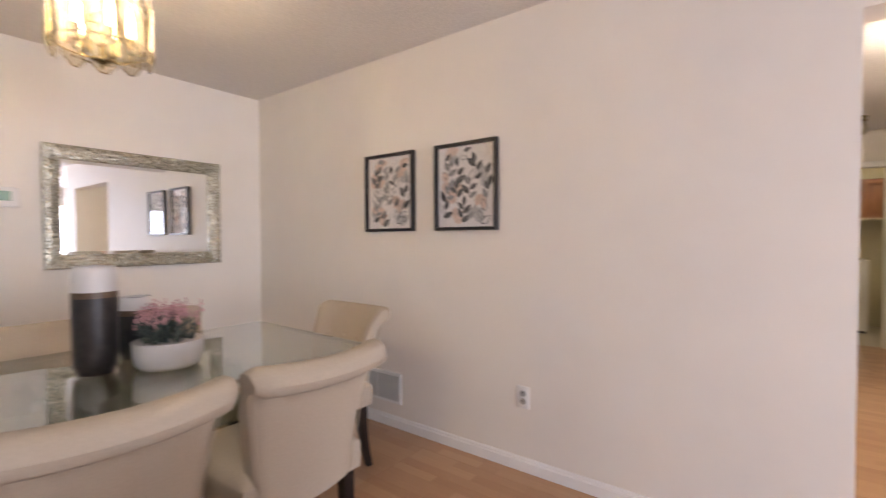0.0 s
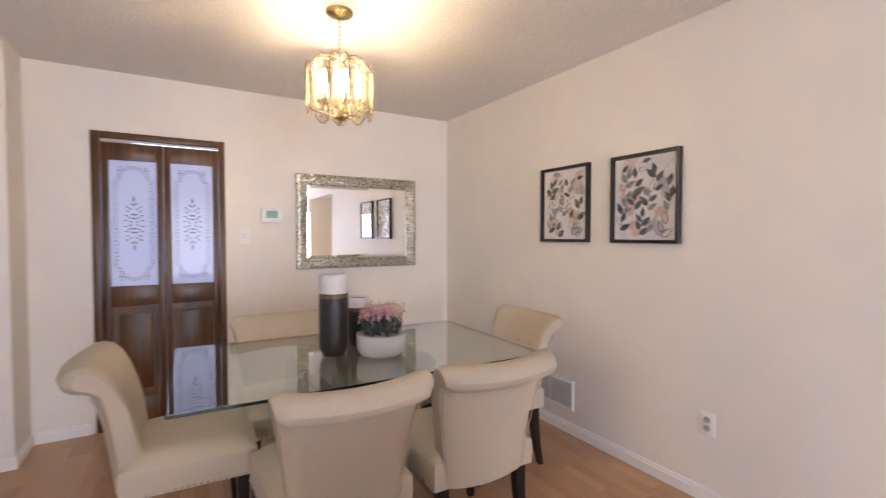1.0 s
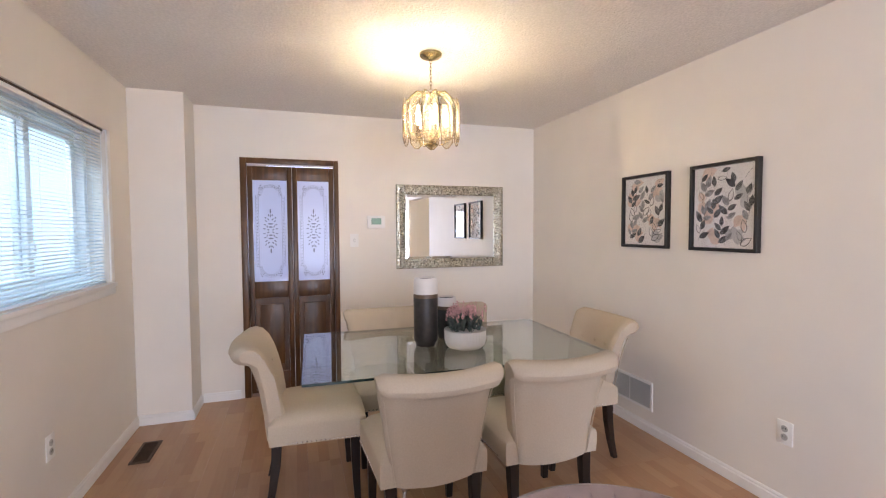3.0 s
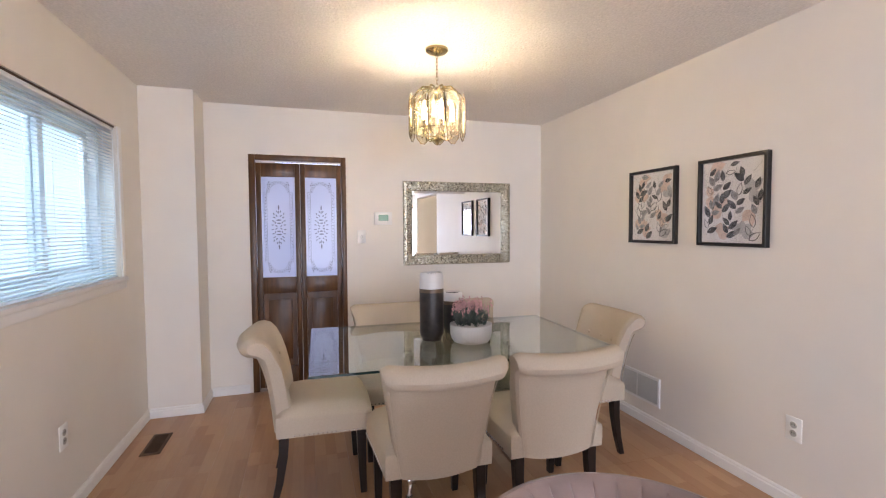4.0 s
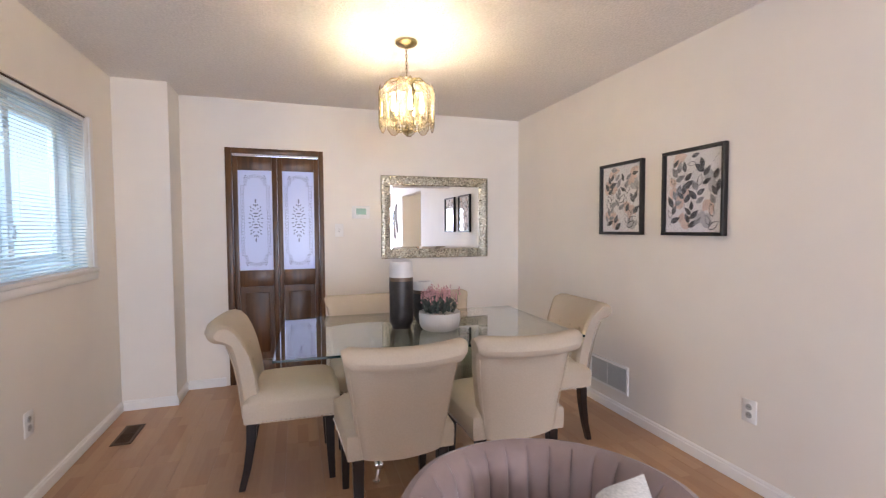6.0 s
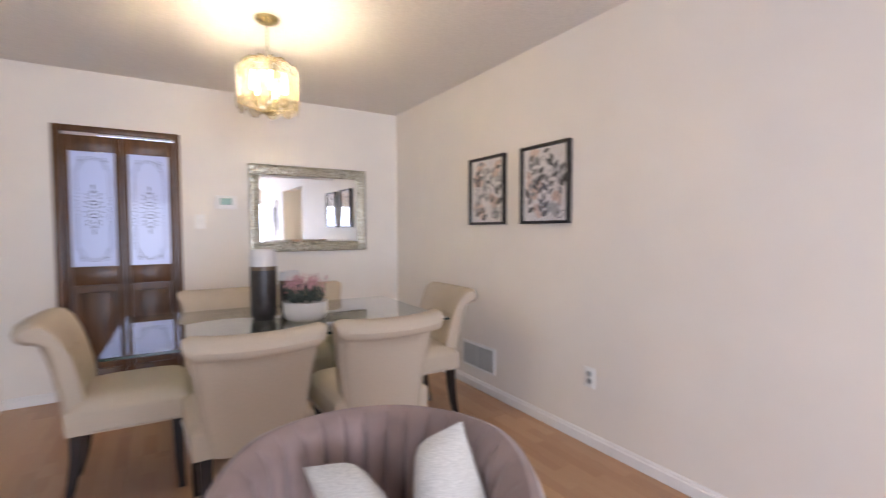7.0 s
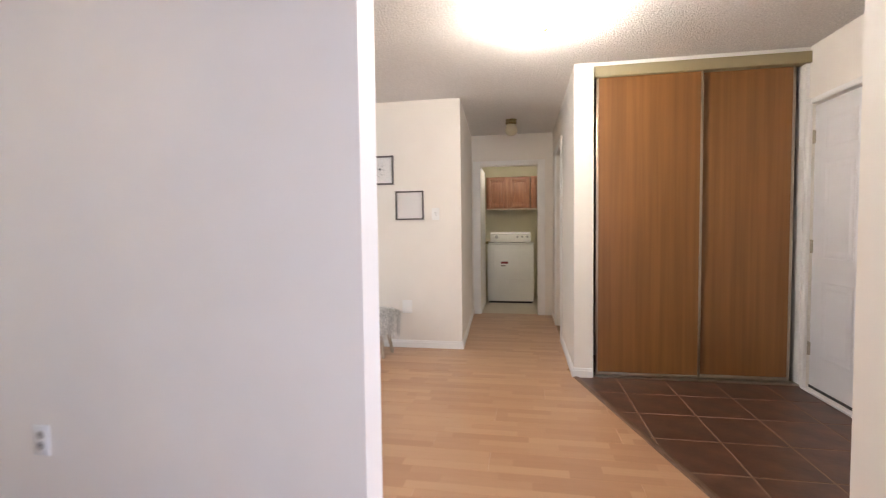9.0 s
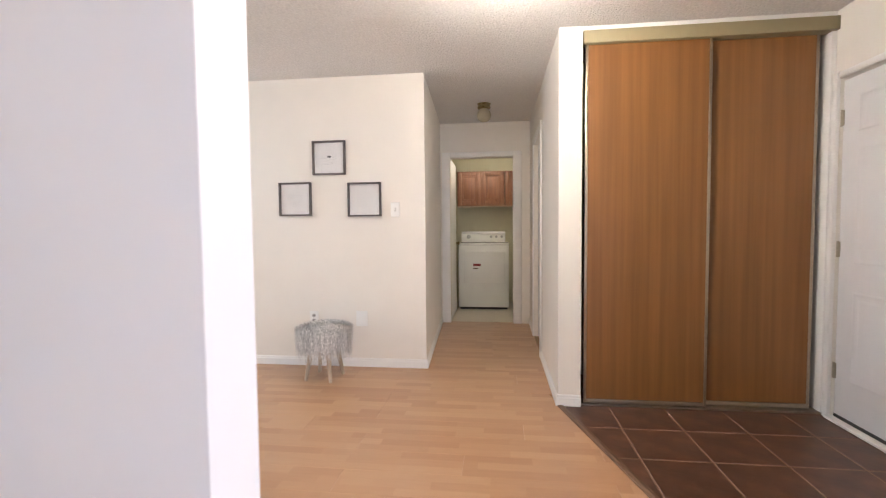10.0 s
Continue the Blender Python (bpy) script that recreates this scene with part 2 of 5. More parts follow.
def laminate():
    """Three-strip beech laminate: each strip of a board has its own tone and its own butt joints."""
    m = bpy.data.materials.new("beech_laminate")
    m.use_nodes = True
    n, l = m.node_tree.nodes, m.node_tree.links
    b = n["Principled BSDF"]
    tc, oi = n.new("ShaderNodeTexCoord"), n.new("ShaderNodeObjectInfo")
    sh = n.new("ShaderNodeVectorMath")
    sh.operation = "MULTIPLY_ADD"
    sh.inputs[1].default_value = (1, 1, 1)
    comb = n.new("ShaderNodeCombineXYZ")
    k = n.new("ShaderNodeMath")
    k.operation, k.inputs[1].default_value = "MULTIPLY", 37.0
    l.new(oi.outputs["Random"], k.inputs[0]), l.new(k.outputs[0], comb.inputs[0])
    l.new(tc.outputs["Object"], sh.inputs[0]), l.new(comb.outputs[0], sh.inputs[2])
    br = n.new("ShaderNodeTexBrick")
    br.offset, br.squash = 0.37, 1.0
    br.inputs["Scale"].default_value = 1.0
    br.inputs["Brick Width"].default_value, br.inputs["Row Height"].default_value = 0.43, 0.0651
    br.inputs["Mortar Size"].default_value = 0.0006
    br.inputs["Color1"].default_value, br.inputs["Color2"].default_value = (0, 0, 0, 1), (1, 1, 1, 1)
    br.inputs["Mortar"].default_value = (0.35, 0.35, 0.35, 1)
    l.new(sh.outputs[0], br.inputs[0])
    mp = n.new("ShaderNodeMapping")
    mp.inputs["Scale"].default_value = (1.2, 14, 1)
    l.new(sh.outputs[0], mp.inputs[0])
    no = n.new("ShaderNodeTexNoise")
    no.inputs["Scale"].default_value, no.inputs["Detail"].default_value = 5, 6
    l.new(mp.outputs[0], no.inputs[0])
    ramp = n.new("ShaderNodeValToRGB")
    ramp.color_ramp.elements[0].color, ramp.color_ramp.elements[1].color = (0.37, 0.195, 0.105, 1), (0.53, 0.325, 0.19, 1)
    mixv = n.new("ShaderNodeMath")
    mixv.operation, mixv.inputs[1].default_value = "MULTIPLY", 0.6
    add = n.new("ShaderNodeMath")
    add.operation = "MULTIPLY_ADD"
    add.inputs[1].default_value = 0.45
    l.new(br.outputs[0], mixv.inputs[0]), l.new(no.outputs[0], add.inputs[0]), l.new(mixv.outputs[0], add.inputs[2])
    l.new(add.outputs[0], ramp.inputs[0])
    l.new(ramp.outputs[0], b.inputs["Base Color"])
    b.inputs["Roughness"].default_value = 0.28
    bp = n.new("ShaderNodeBump")
    bp.inputs["Strength"].default_value, bp.inputs["Distance"].default_value = 0.04, 0.002
    l.new(no.outputs[0], bp.inputs["Height"]), l.new(bp.outputs[0], b.inputs["Normal"])
    return m


LAMINATE = laminate()


# ---- mesh helpers ----
def box(bm, x0, x1, y0, y1, z0, z1, bevel=0.0, seg=2):
    vs = [bm.verts.new((x, y, z)) for x in (x0, x1) for y in (y0, y1) for z in (z0, z1)]
    fs = [bm.faces.new([vs[i] for i in q]) for q in ((0, 1, 3, 2), (4, 6, 7, 5), (0, 4, 5, 1), (2, 3, 7, 6), (0, 2, 6, 4), (1, 5, 7, 3))]
    if bevel:
        es = list({e for f in fs for e in f.edges})
        bmesh.ops.bevel(bm, geom=es, offset=bevel, segments=seg, profile=0.5, affect="EDGES")
    return vs


def lathe(bm, profile, n=32, centre=(0, 0, 0), wave=None):
    rings = []
    for r, z in profile:
        ring = []
        for i in range(n):
            a = 2 * math.pi * i / n
            rr = r * (wave(a) if wave else 1)
            ring.append(bm.verts.new((centre[0] + rr * math.cos(a), centre[1] + rr * math.sin(a), centre[2] + z)))
        rings.append(ring)
    for a, b in zip(rings, rings[1:]):
        for i in range(n):
            bm.faces.new((a[i], a[(i + 1) % n], b[(i + 1) % n], b[i]))
    bm.faces.new(rings[0][::-1])
    bm.faces.new(rings[-1])


def tube(bm, pts, r, n=8, r_end=None):
    """A round bar along points, tapering to r_end."""
    pts = [Vector(p) for p in pts]
    rings = []
    for i, p in enumerate(pts):
        d = (pts[min(i + 1, len(pts) - 1)] - pts[max(i - 1, 0)]).normalized()
        u = d.orthogonal().normalized() if abs(d.z) > 0.99 else Vector((0, 0, 1)).cross(d).normalized()
        v = d.cross(u)
        rad = r + ((r_end if r_end is not None else r) - r) * i / (len(pts) - 1)
        rings.append([bm.verts.new(p + rad * (math.cos(2 * math.pi * k / n) * u + math.sin(2 * math.pi * k / n) * v)) for k in range(n)])
    for a, b in zip(rings, rings[1:]):
        for i in range(n):
            bm.faces.new((a[i], a[(i + 1) % n], b[(i + 1) % n], b[i]))
    bm.faces.new(rings[0][::-1]), bm.faces.new(rings[-1])


def mesh_of(bm, name, material, smooth=False):
    bmesh.ops.recalc_face_normals(bm, faces=bm.faces)
    me = bpy.data.meshes.new(name)
    bm.to_mesh(me)
    bm.free()
    me.materials.append(material)
    if smooth:
        me.shade_smooth()
        me.set_sharp_from_angle(angle=radians(38))
    return me


def part(name, bm, material, parent=None, label="", smooth=False):
    ob = new(name, mesh_of(bm, name, material, smooth))
    if parent:
        ob.parent = parent
    return tagged(ob, label)


def thing(name, label, category, group="", m=None, kind=""):
    ob = new(name)
    ob.empty_display_size = 0.1
    if m is not None:
        ob.matrix_basis = m
    return tagged(ob, label, category, group, kind)


def block(name, x0, x1, y0, y1, z0, z1, material, parent=None, label="", bevel=0.0, smooth=False):
    bm = bmesh.new()
    box(bm, x0, x1, y0, y1, z0, z1, bevel)
    return part(name, bm, material, parent, label, smooth or bevel > 0)


def structure(name, boxes, material, label=""):
    bm = bmesh.new()
    for b in boxes:
        box(bm, *b)
    return tagged(part(name, bm, material), label, kind="structure")


# ---- the setting ----
H = 2.44
WX, PY, PB, SY = -3.433, 2.355, 2.520, -1.09      # west wall, picture wall front and back, south wall
EX = 6.4                                          # east wall of the living end
OX0, OX1, OZ = 0.400, 1.912, 2.045                 # opening to the hall
DY0, DY1, DZ = -0.400, 0.402, 2.034                # bifold doorway in the west wall
W0, W1, WZ0, WZ1 = -2.69, -1.22, 1.10, 2.06       # south window opening
HY, HX, CX, LY = 5.285, 0.325, 1.31, 7.11         # hall wall, its corner, corridor's other wall, laundry wall
LX0, LX1, LZ = 0.345, 1.108, 2.026
HX2 = 0.228                                       # corridor wall at its laundry end

structure("wall_west", [(WX - 0.14, WX, SY - 0.2, DY0, 0, H), (WX - 0.14, WX, DY1, PB, 0, H), (WX - 0.14, WX, DY0, DY1, DZ, H)], PAINT, "cream painted dining room wall with a doorway")
structure("wall_column", [(WX + 0.001, -3.095, SY + 0.001, -0.730, 0, H)], PAINT, "boxed-out cream corner column")
# The opening from x 1.9 to 3.9 is added for the south fill.
structure("wall_south", [(WX - 0.14, W0, SY - 0.2, SY, 0, H), (W1, 1.9, SY - 0.2, SY, 0, H), (3.9, EX + 0.14, SY - 0.2, SY, 0, H), (1.9, 3.9, SY - 0.2, SY, 0, 0.5), (1.9, 3.9, SY - 0.2, SY, 2.0, H), (W0, W1, SY - 0.2, SY, 0, WZ0), (W0, W1, SY - 0.2, SY, WZ1, H)], PAINT, "cream painted wall with a window")
structure("wall_picture", [(WX, OX0, PY, PB, 0, H), (OX1, EX + 0.14, PY, PB, 0, H), (OX0, OX1, PY, PB, OZ, H)], PAINT, "long cream wall with a wide opening to the hall")
structure("wall_east", [(EX, EX + 0.14, SY, -0.75, 0, H), (EX, EX + 0.14, 1.85, PY, 0, H), (EX, EX + 0.14, -0.75, 1.85, 2.0, H), (EX, EX + 0.14, -0.75, 1.85, 0, 0.3)], PAINT, "cream living room wall with a wide window")
structure("ceiling", [(WX - 0.14, EX + 0.14, SY - 0.2, PB - 0.08, H, H + 0.15)], CEIL, "white stippled ceiling")
structure("ceiling_hall", [(WX - 0.14, 3.07, PB - 0.08, 8.9, H, H + 0.15)], HALLCEIL, "white stippled hall ceiling")
hall_bm = bmesh.new()
for vtx in box(hall_bm, WX - 0.14, HX, HY, LY, 0, H):
    if vtx.co.x > 0 and vtx.co.y > HY + 1:
        vtx.co.x = HX2
tagged(part("wall_hall", hall_bm, PAINT), "cream hall wall beside the corridor", kind="structure")
# Opening added for the hall fill lamp; this end stays out of view.
structure("wall_hall_end", [(WX - 0.14, WX, PB, 3.2, 0, H), (WX - 0.14, WX, 4.6, HY, 0, H), (WX - 0.14, WX, 3.2, 4.6, 0, 0.85), (WX - 0.14, WX, 3.2, 4.6, 2.15, H)], PAINT, "cream end wall of the hall with an added window opening")
SDY0, SDY1 = 5.72, 6.48
structure("wall_corridor", [(CX, 1.455, 4.595, SDY0, 0, H), (CX, 1.455, SDY1, LY, 0, H), (CX, 1.455, SDY0, SDY1, 2.04, H)], PAINT, "narrow cream wall between corridor and closet")
structure("wall_closet_back", [(1.455, 3.07, 5.25, 5.35, 0, H), (1.60, 3.07, 5.35, LY + 0.12, 0, H)], PAINT, "closet back wall")
structure("wall_laundry", [(HX2, LX0, LY, LY + 0.12, 0, H), (LX1, 1.455, LY, LY + 0.12, 0, H), (LX0, LX1, LY, LY + 0.12, LZ, H), (-0.6, HX2, LY + 0.005, LY + 0.12, 0, H), (1.455, 2.2, LY + 0.12, LY + 0.2, 0, H)], PAINT, "cream wall round the laundry doorway")
structure("wall_laundry_room", [(-0.6, 2.2, 8.74, 8.86, 0, H), (-0.6, -0.5, LY + 0.12, 8.74, 0, H), (2.1, 2.2, LY + 0.2, 8.74, 0, H)], LAUNDRY_PAINT, "olive beige laundry wall")
ENY0, ENY1 = 3.62, 4.560
structure("wall_entry", [(2.925, 3.07, ENY1, 5.25, 0, H), (2.925, 3.07, PB, ENY0, 0, H), (2.925, 3.07, ENY0, ENY1, 2.03, H)], PAINT, "white wall with the entrance door")
structure("kitchen_shell", [(-5.6, WX - 0.14, -1.3, -1.2, 0, H), (-5.6, WX - 0.14, 2.4, 2.5, 0, H), (-5.6, -5.5, -1.2, 2.4, 0, H), (-5.6, WX - 0.14, -1.3, 2.5, H, H + 0.1), (-5.6, WX - 0.14, -1.3, 2.5, -0.1, 0)], PAINT, "plain room behind the bifold door")
structure("floor", [(WX - 0.14, EX + 0.14, SY - 0.2, PB, -0.15, -0.012), (WX - 0.14, 3.07, PB, LY + 0.06, -0.15, -0.012)], SUBFLOOR, "beech laminate floor in three-strip boards")
structure("floor_laundry", [(-0.6, 2.2, LY + 0.06, 8.86, -0.15, 0.002)], VINYL, "pale vinyl laundry floor")
ground = structure("ground", [(-60, 60, -60, 60, -0.6, -0.5)], GRASS, "pale ground outside")
# Emissive panel: the bright outdoors is put into its own glow.
DAYGLOW = glow("daylight_glow_panel", (0.46, 0.73, 1.0), 1.2)
DAYGLOW.node_tree.nodes["Principled BSDF"].inputs["Base Color"].default_value = (0.05, 0.06, 0.07, 1)
structure("backdrop", [(-45, 1, -6.2, -6.0, -0.5, 5.5)], DAYGLOW, "glowing pale blue panel standing in for daylight outside the window")


def skirting(name, x0, y0, x1, y1, nx, ny):
    """Moulded baseboard along a wall from (x0, y0) to (x1, y1); (nx, ny) points into the room."""
    bm = bmesh.new()
    prof = [(0.0, 0.0), (0.014, 0.0), (0.014, 0.052), (0.009, 0.058), (0.009, 0.066), (0.004, 0.074), (0.0, 0.074)]
    ends = []
    for x, y in ((x0, y0), (x1, y1)):
        ends.append([bm.verts.new((x + nx * (d + 0.001), y + ny * (d + 0.001), z + 0.001)) for d, z in prof])
    k = len(prof)
    for i in range(k):
        bm.faces.new((ends[0][i], ends[0][(i + 1) % k], ends[1][(i + 1) % k], ends[1][i]))
    bm.faces.new(ends[0]), bm.faces.new(ends[1][::-1])
    return tagged(part(name, bm, TRIM), "white moulded baseboard", kind="structure")


for i, run in enumerate([
    (WX + 0.001, PY, OX0, PY, 0, -1), (OX1, PY, EX, PY, 0, -1), (OX0, PY, OX0, PB, 1, 0), (OX1, PB, OX1, PY, -1, 0), (WX, DY1 + 0.03, WX, PY - 0.015, 1, 0),
    (WX, -0.715, WX, DY0 - 0.03, 1, 0), (WX + 0.015, -0.730, -3.080, -0.730, 0, 1), (-3.095, SY + 0.015, -3.095, -0.7302, 1, 0),
    (-3.08, SY, EX, SY, 0, 1), (WX, HY, HX + 0.013, HY, 0, -1), (HX, HY - 0.012, HX2, LY - 0.02, 1, 0.05), (CX, 4.582, CX, SDY0 - 0.075, -1, 0),
    (CX, SDY1 + 0.075, CX, LY - 0.02, -1, 0), (CX - 0.013, 4.595, 1.455, 4.595, 0, -1), (WX, PB, OX0, PB, 0, 1), (OX1, PB, 2.925, PB, 0, 1), (2.925, PB, 2.925, ENY0 - 0.06, -1, 0)]):
    skirting(f"baseboard_{i + 1}", *run)


# ---- doors and windows ----
def bifold_door():
    door = thing("door_1", "dark-stained wooden bifold door with etched glass panes", "door", kind="structure")
    for nm, b in (("jamb", (WX - 0.10, WX + 0.012, DY0, DY0 + 0.05, 0, DZ)), ("jamb", (WX - 0.10, WX + 0.012, DY1 - 0.04, DY1, 0, DZ)), ("head", (WX - 0.10, WX + 0.012, DY0 + 0.05, DY1 - 0.04, DZ - 0.045, DZ))):
        block(nm, *b, DARKWOOD, door, bevel=0.004)
    block("track", WX - 0.03, WX - 0.005, DY0 + 0.055, DY1 - 0.045, DZ - 0.062, DZ - 0.047, CHROME, door, "chrome top track")
    mid = 0.010
    for y0, y1, lean in ((DY0 + 0.053, mid - 0.002, 1.6), (mid + 0.002, DY1 - 0.043, -1.6)):
        leaf = thing("leaf", "", "", m=pose(WX - 0.012, y0 if lean > 0 else y1, 0, 0, 0, -lean))
        leaf.parent = door
        s = 1 if lean > 0 else -1
        w = y1 - y0
        def b(nm, a0, a1, z0, z1, d0, d1, mt, label="", bevel=0.0):
            lo, hi = sorted((s * a0, s * a1))
            return block(nm, -d1, -d0, lo, hi, z0, z1, mt, leaf, label, bevel)
        z_lo, z_hi = 0.025, DZ - 0.068
        st = 0.040
        b("stile", 0, st, z_lo, z_hi, 0, 0.034, DARKWOOD, bevel=0.003)
        b("stile", w - st, w, z_lo, z_hi, 0, 0.034, DARKWOOD, bevel=0.003)
        for r0, r1 in ((z_hi - 0.115, z_hi), (0.845, 0.985), (z_lo, 0.20)):
            b("rail", st + 0.0005, w - st - 0.0005, r0, r1, 0.001, 0.033, DARKWOOD, bevel=0.003)
        g0, g1 = 0.987, z_hi - 0.117
        pane = b("pane", st + 0.002, w - st - 0.002, g0, g1, 0.012, 0.018, LILAC, "frosted etched glass pane")
        pane.visible_shadow = False
        b("panel", st + 0.002, w - st - 0.002, 0.202, 0.843, 0.012, 0.022, DARKWOOD)
        b("raised_panel", st + 0.04, w - st - 0.04, 0.26, 0.79, 0.004, 0.0118, DARKWOOD, bevel=0.006)
        # etched ornament: arched border and a tall spray of leaves
        bm = bmesh.new()
        cy, hw, cz, hh = s * w / 2, w / 2 - st - 0.022, (g0 + g1) / 2, (g1 - g0) / 2 - 0.035

        def stroke(pts, r):
            for (ya, za), (yb, zb) in zip(pts, pts[1:]):
                d = Vector((0, yb - ya, zb - za))
                if d.length < 1e-6:
                    continue
                nrm = Vector((0, -d.z, d.y)).normalized() * r
                bm.faces.new([bm.verts.new((-0.0112, cy + yy, cz + zz)) for yy, zz in ((ya - nrm.y, za - nrm.z), (yb - nrm.y, zb - nrm.z), (yb + nrm.y, zb + nrm.z), (ya + nrm.y, za + nrm.z))])

        def blob(y, z, ry, rz, turn=0.0):
            ring = []
            for k in range(8):
                a = 2 * math.pi * k / 8
                u, v = ry * math.cos(a), rz * math.sin(a)
                ring.append(bm.verts.new((-0.0112, cy + y + u * math.cos(turn) - v * math.sin(turn), cz + z + u * math.sin(turn) + v * math.cos(turn))))
            bm.faces.new(ring)
        for inset, rad in ((0.0, 0.0011), (0.022, 0.0011)):
            w2, h2 = hw - inset, hh - inset
            for sg in (1, -1):
                arc = [((w2 - 0.02) * math.cos(a), sg * (h2 - w2 + 0.02 + (w2 - 0.02) * math.sin(a))) for a in [math.pi * k / 12 for k in range(13)]]
                stroke(arc, rad)
                for e in (1, -1):
                    stroke([(e * (w2 - 0.02), sg * (h2 - w2 + 0.02)), (e * w2, sg * (h2 - w2 + 0.02)), (e * w2, 0)], rad)
        for k in range(26):
            a = math.pi * (k + 0.5) / 13
            sg = 1 if k < 13 else -1
            blob((hw - 0.031) * math.cos(a), sg * (hh - hw + 0.02) + (hw - 0.031) * math.sin(a), 0.0035, 0.007, a + 0.5)
        for k in range(22):
            for e in (1, -1):
                blob(e * (hw - 0.011), -hh + hw + (2 * hh - 2 * hw) * k / 21, 0.003, 0.007, 0.7 * e)
        for sg in (1, -1):
            blob(0, sg * 0.17, 0.006, 0.022), blob(0, sg * 0.13, 0.004, 0.014), blob(0, sg * 0.035, 0.016, 0.006), blob(0, sg * 0.062, 0.022, 0.006)
            for e in (1, -1):
                for yy, zz, a in ((0.018, 0.10, 0.7), (0.036, 0.085, 1.0), (0.045, 0.055, 1.2), (0.028, 0.04, 0.4), (0.05, 0.02, 1.5), (0.02, 0.012, 0.9), (0.014, 0.135, 0.4), (0.04, 0.115, 0.5)):
                    blob(e * yy, sg * zz, 0.0045, 0.011, -e * sg * a)
                for yy, zz in ((0.075, hh - 0.01), (0.085, hh - 0.03), (0.068, hh - 0.028)):
                    blob(e * min(yy, hw), sg * zz, 0.0045, 0.009, e * sg * 0.6)
        part("etching", bm, ETCH, leaf)
    return door


bifold_door()


def window_with_blind():
    win = thing("window_1", "white sliding window with a lowered venetian blind", "window", kind="structure")
    y = SY
    block("sill", W0 - 0.06, W1 + 0.06, y - 0.12, y + 0.022, WZ0 - 0.028, WZ0 - 0.002, TRIM, win, bevel=0.004)
    block("apron", W0 - 0.05, W1 + 0.05, y + 0.001, y + 0.014, WZ0 - 0.075, WZ0 - 0.030, TRIM, win, bevel=0.003)
    for nm, b in (("casing", (W0 - 0.05, W0, y + 0.001, y + 0.012, WZ0, WZ1 + 0.0)), ("casing", (W1, W1 + 0.05, y + 0.001, y + 0.012, WZ0, WZ1))):
        block(nm, *b, TRIM, win, bevel=0.003)
    f0, f1 = y - 0.17, y - 0.10
    for b in ((W0, W0 + 0.045, f0, f1, WZ0, WZ1), (W1 - 0.045, W1, f0, f1, WZ0, WZ1), (W0 + 0.045, W1 - 0.045, f0, f1, WZ1 - 0.045, WZ1), (W0 + 0.045, W1 - 0.045, f0, f1, WZ0, WZ0 + 0.045)):
        block("window_frame", *b, PLASTIC, win, bevel=0.004)
    mid = -2.06
    for a0, a1, d in ((W0 + 0.05, mid + 0.03, 0.0), (mid - 0.03, W1 - 0.05, 0.03)):
        sash = thing("sash", "", "")
        sash.parent = win
        yy0, yy1 = f0 + 0.003 + d, f0 + 0.030 + d
        for b in ((a0, a0 + 0.05, yy0, yy1, WZ0 + 0.05, WZ1 - 0.05), (a1 - 0.05, a1, yy0, yy1, WZ0 + 0.05, WZ1 - 0.05), (a0 + 0.05, a1 - 0.05, yy0, yy1, WZ0 + 0.05, WZ0 + 0.10), (a0 + 0.05, a1 - 0.05, yy0, yy1, WZ1 - 0.10, WZ1 - 0.05)):
            block("sash_bar", *b, PLASTIC, sash, bevel=0.003)
        p = block("pane", a0 + 0.05, a1 - 0.05, yy0 + 0.011, yy0 + 0.015, WZ0 + 0.10, WZ1 - 0.10, WINDOWGLASS, sash)
        p.visible_shadow = False
    block("latch", mid - 0.02, mid + 0.012, f0 + 0.061, f0 + 0.078, 1.29, 1.37, PLASTIC, win, bevel=0.004)
    blind = thing("venetian_blind", "white slatted venetian blind lowered over the window", "blind")
    block("head_rail", W0 + 0.01, W1 - 0.01, y - 0.05, y - 0.010, WZ1 - 0.035, WZ1 - 0.012, PLASTIC, blind, "white head rail", 0.003)
    block("rail_edge", W0 + 0.008, W1 - 0.008, y - 0.05, y - 0.006, WZ1 - 0.0115, WZ1 - 0.003, BRONZE, blind, "thin bronze rail edge", 0.002)
    bm = bmesh.new()
    box(bm, W0 + 0.012, W1 - 0.012, -0.0125, 0.0125, -0.0006, 0.0006)
    slat = mesh_of(bm, "slat", SLAT)
    n = 46
    for i in range(n):
        s = new("slat", slat)
        s.parent = blind
        s.matrix_basis = pose(0, y - 0.03, WZ1 - 0.048 - i * 0.0196, -12, 0, 0)
    block("bottom_rail", W0 + 0.012, W1 - 0.012, y - 0.042, y - 0.018, WZ0 + 0.002, WZ0 + 0.014, SLAT, blind)
    for x in (W0 + 0.16, (W0 + W1) / 2, W1 - 0.16):
        bm = bmesh.new()
        for d in (-0.014, 0.014):
            tube(bm, [(x, y - 0.03 + d, WZ1 - 0.03), (x, y - 0.03 + d, WZ0 + 0.01)], 0.0008, 5)
        part("ladder_cord", bm, SLAT, blind)
    bm = bmesh.new()
    tube(bm, [(W0 + 0.05, y - 0.004, WZ1 - 0.03), (W0 + 0.05, y - 0.004, 1.35)], 0.003, 6)
    part("tilt_wand", bm, PLASTIC, blind)


window_with_blind()


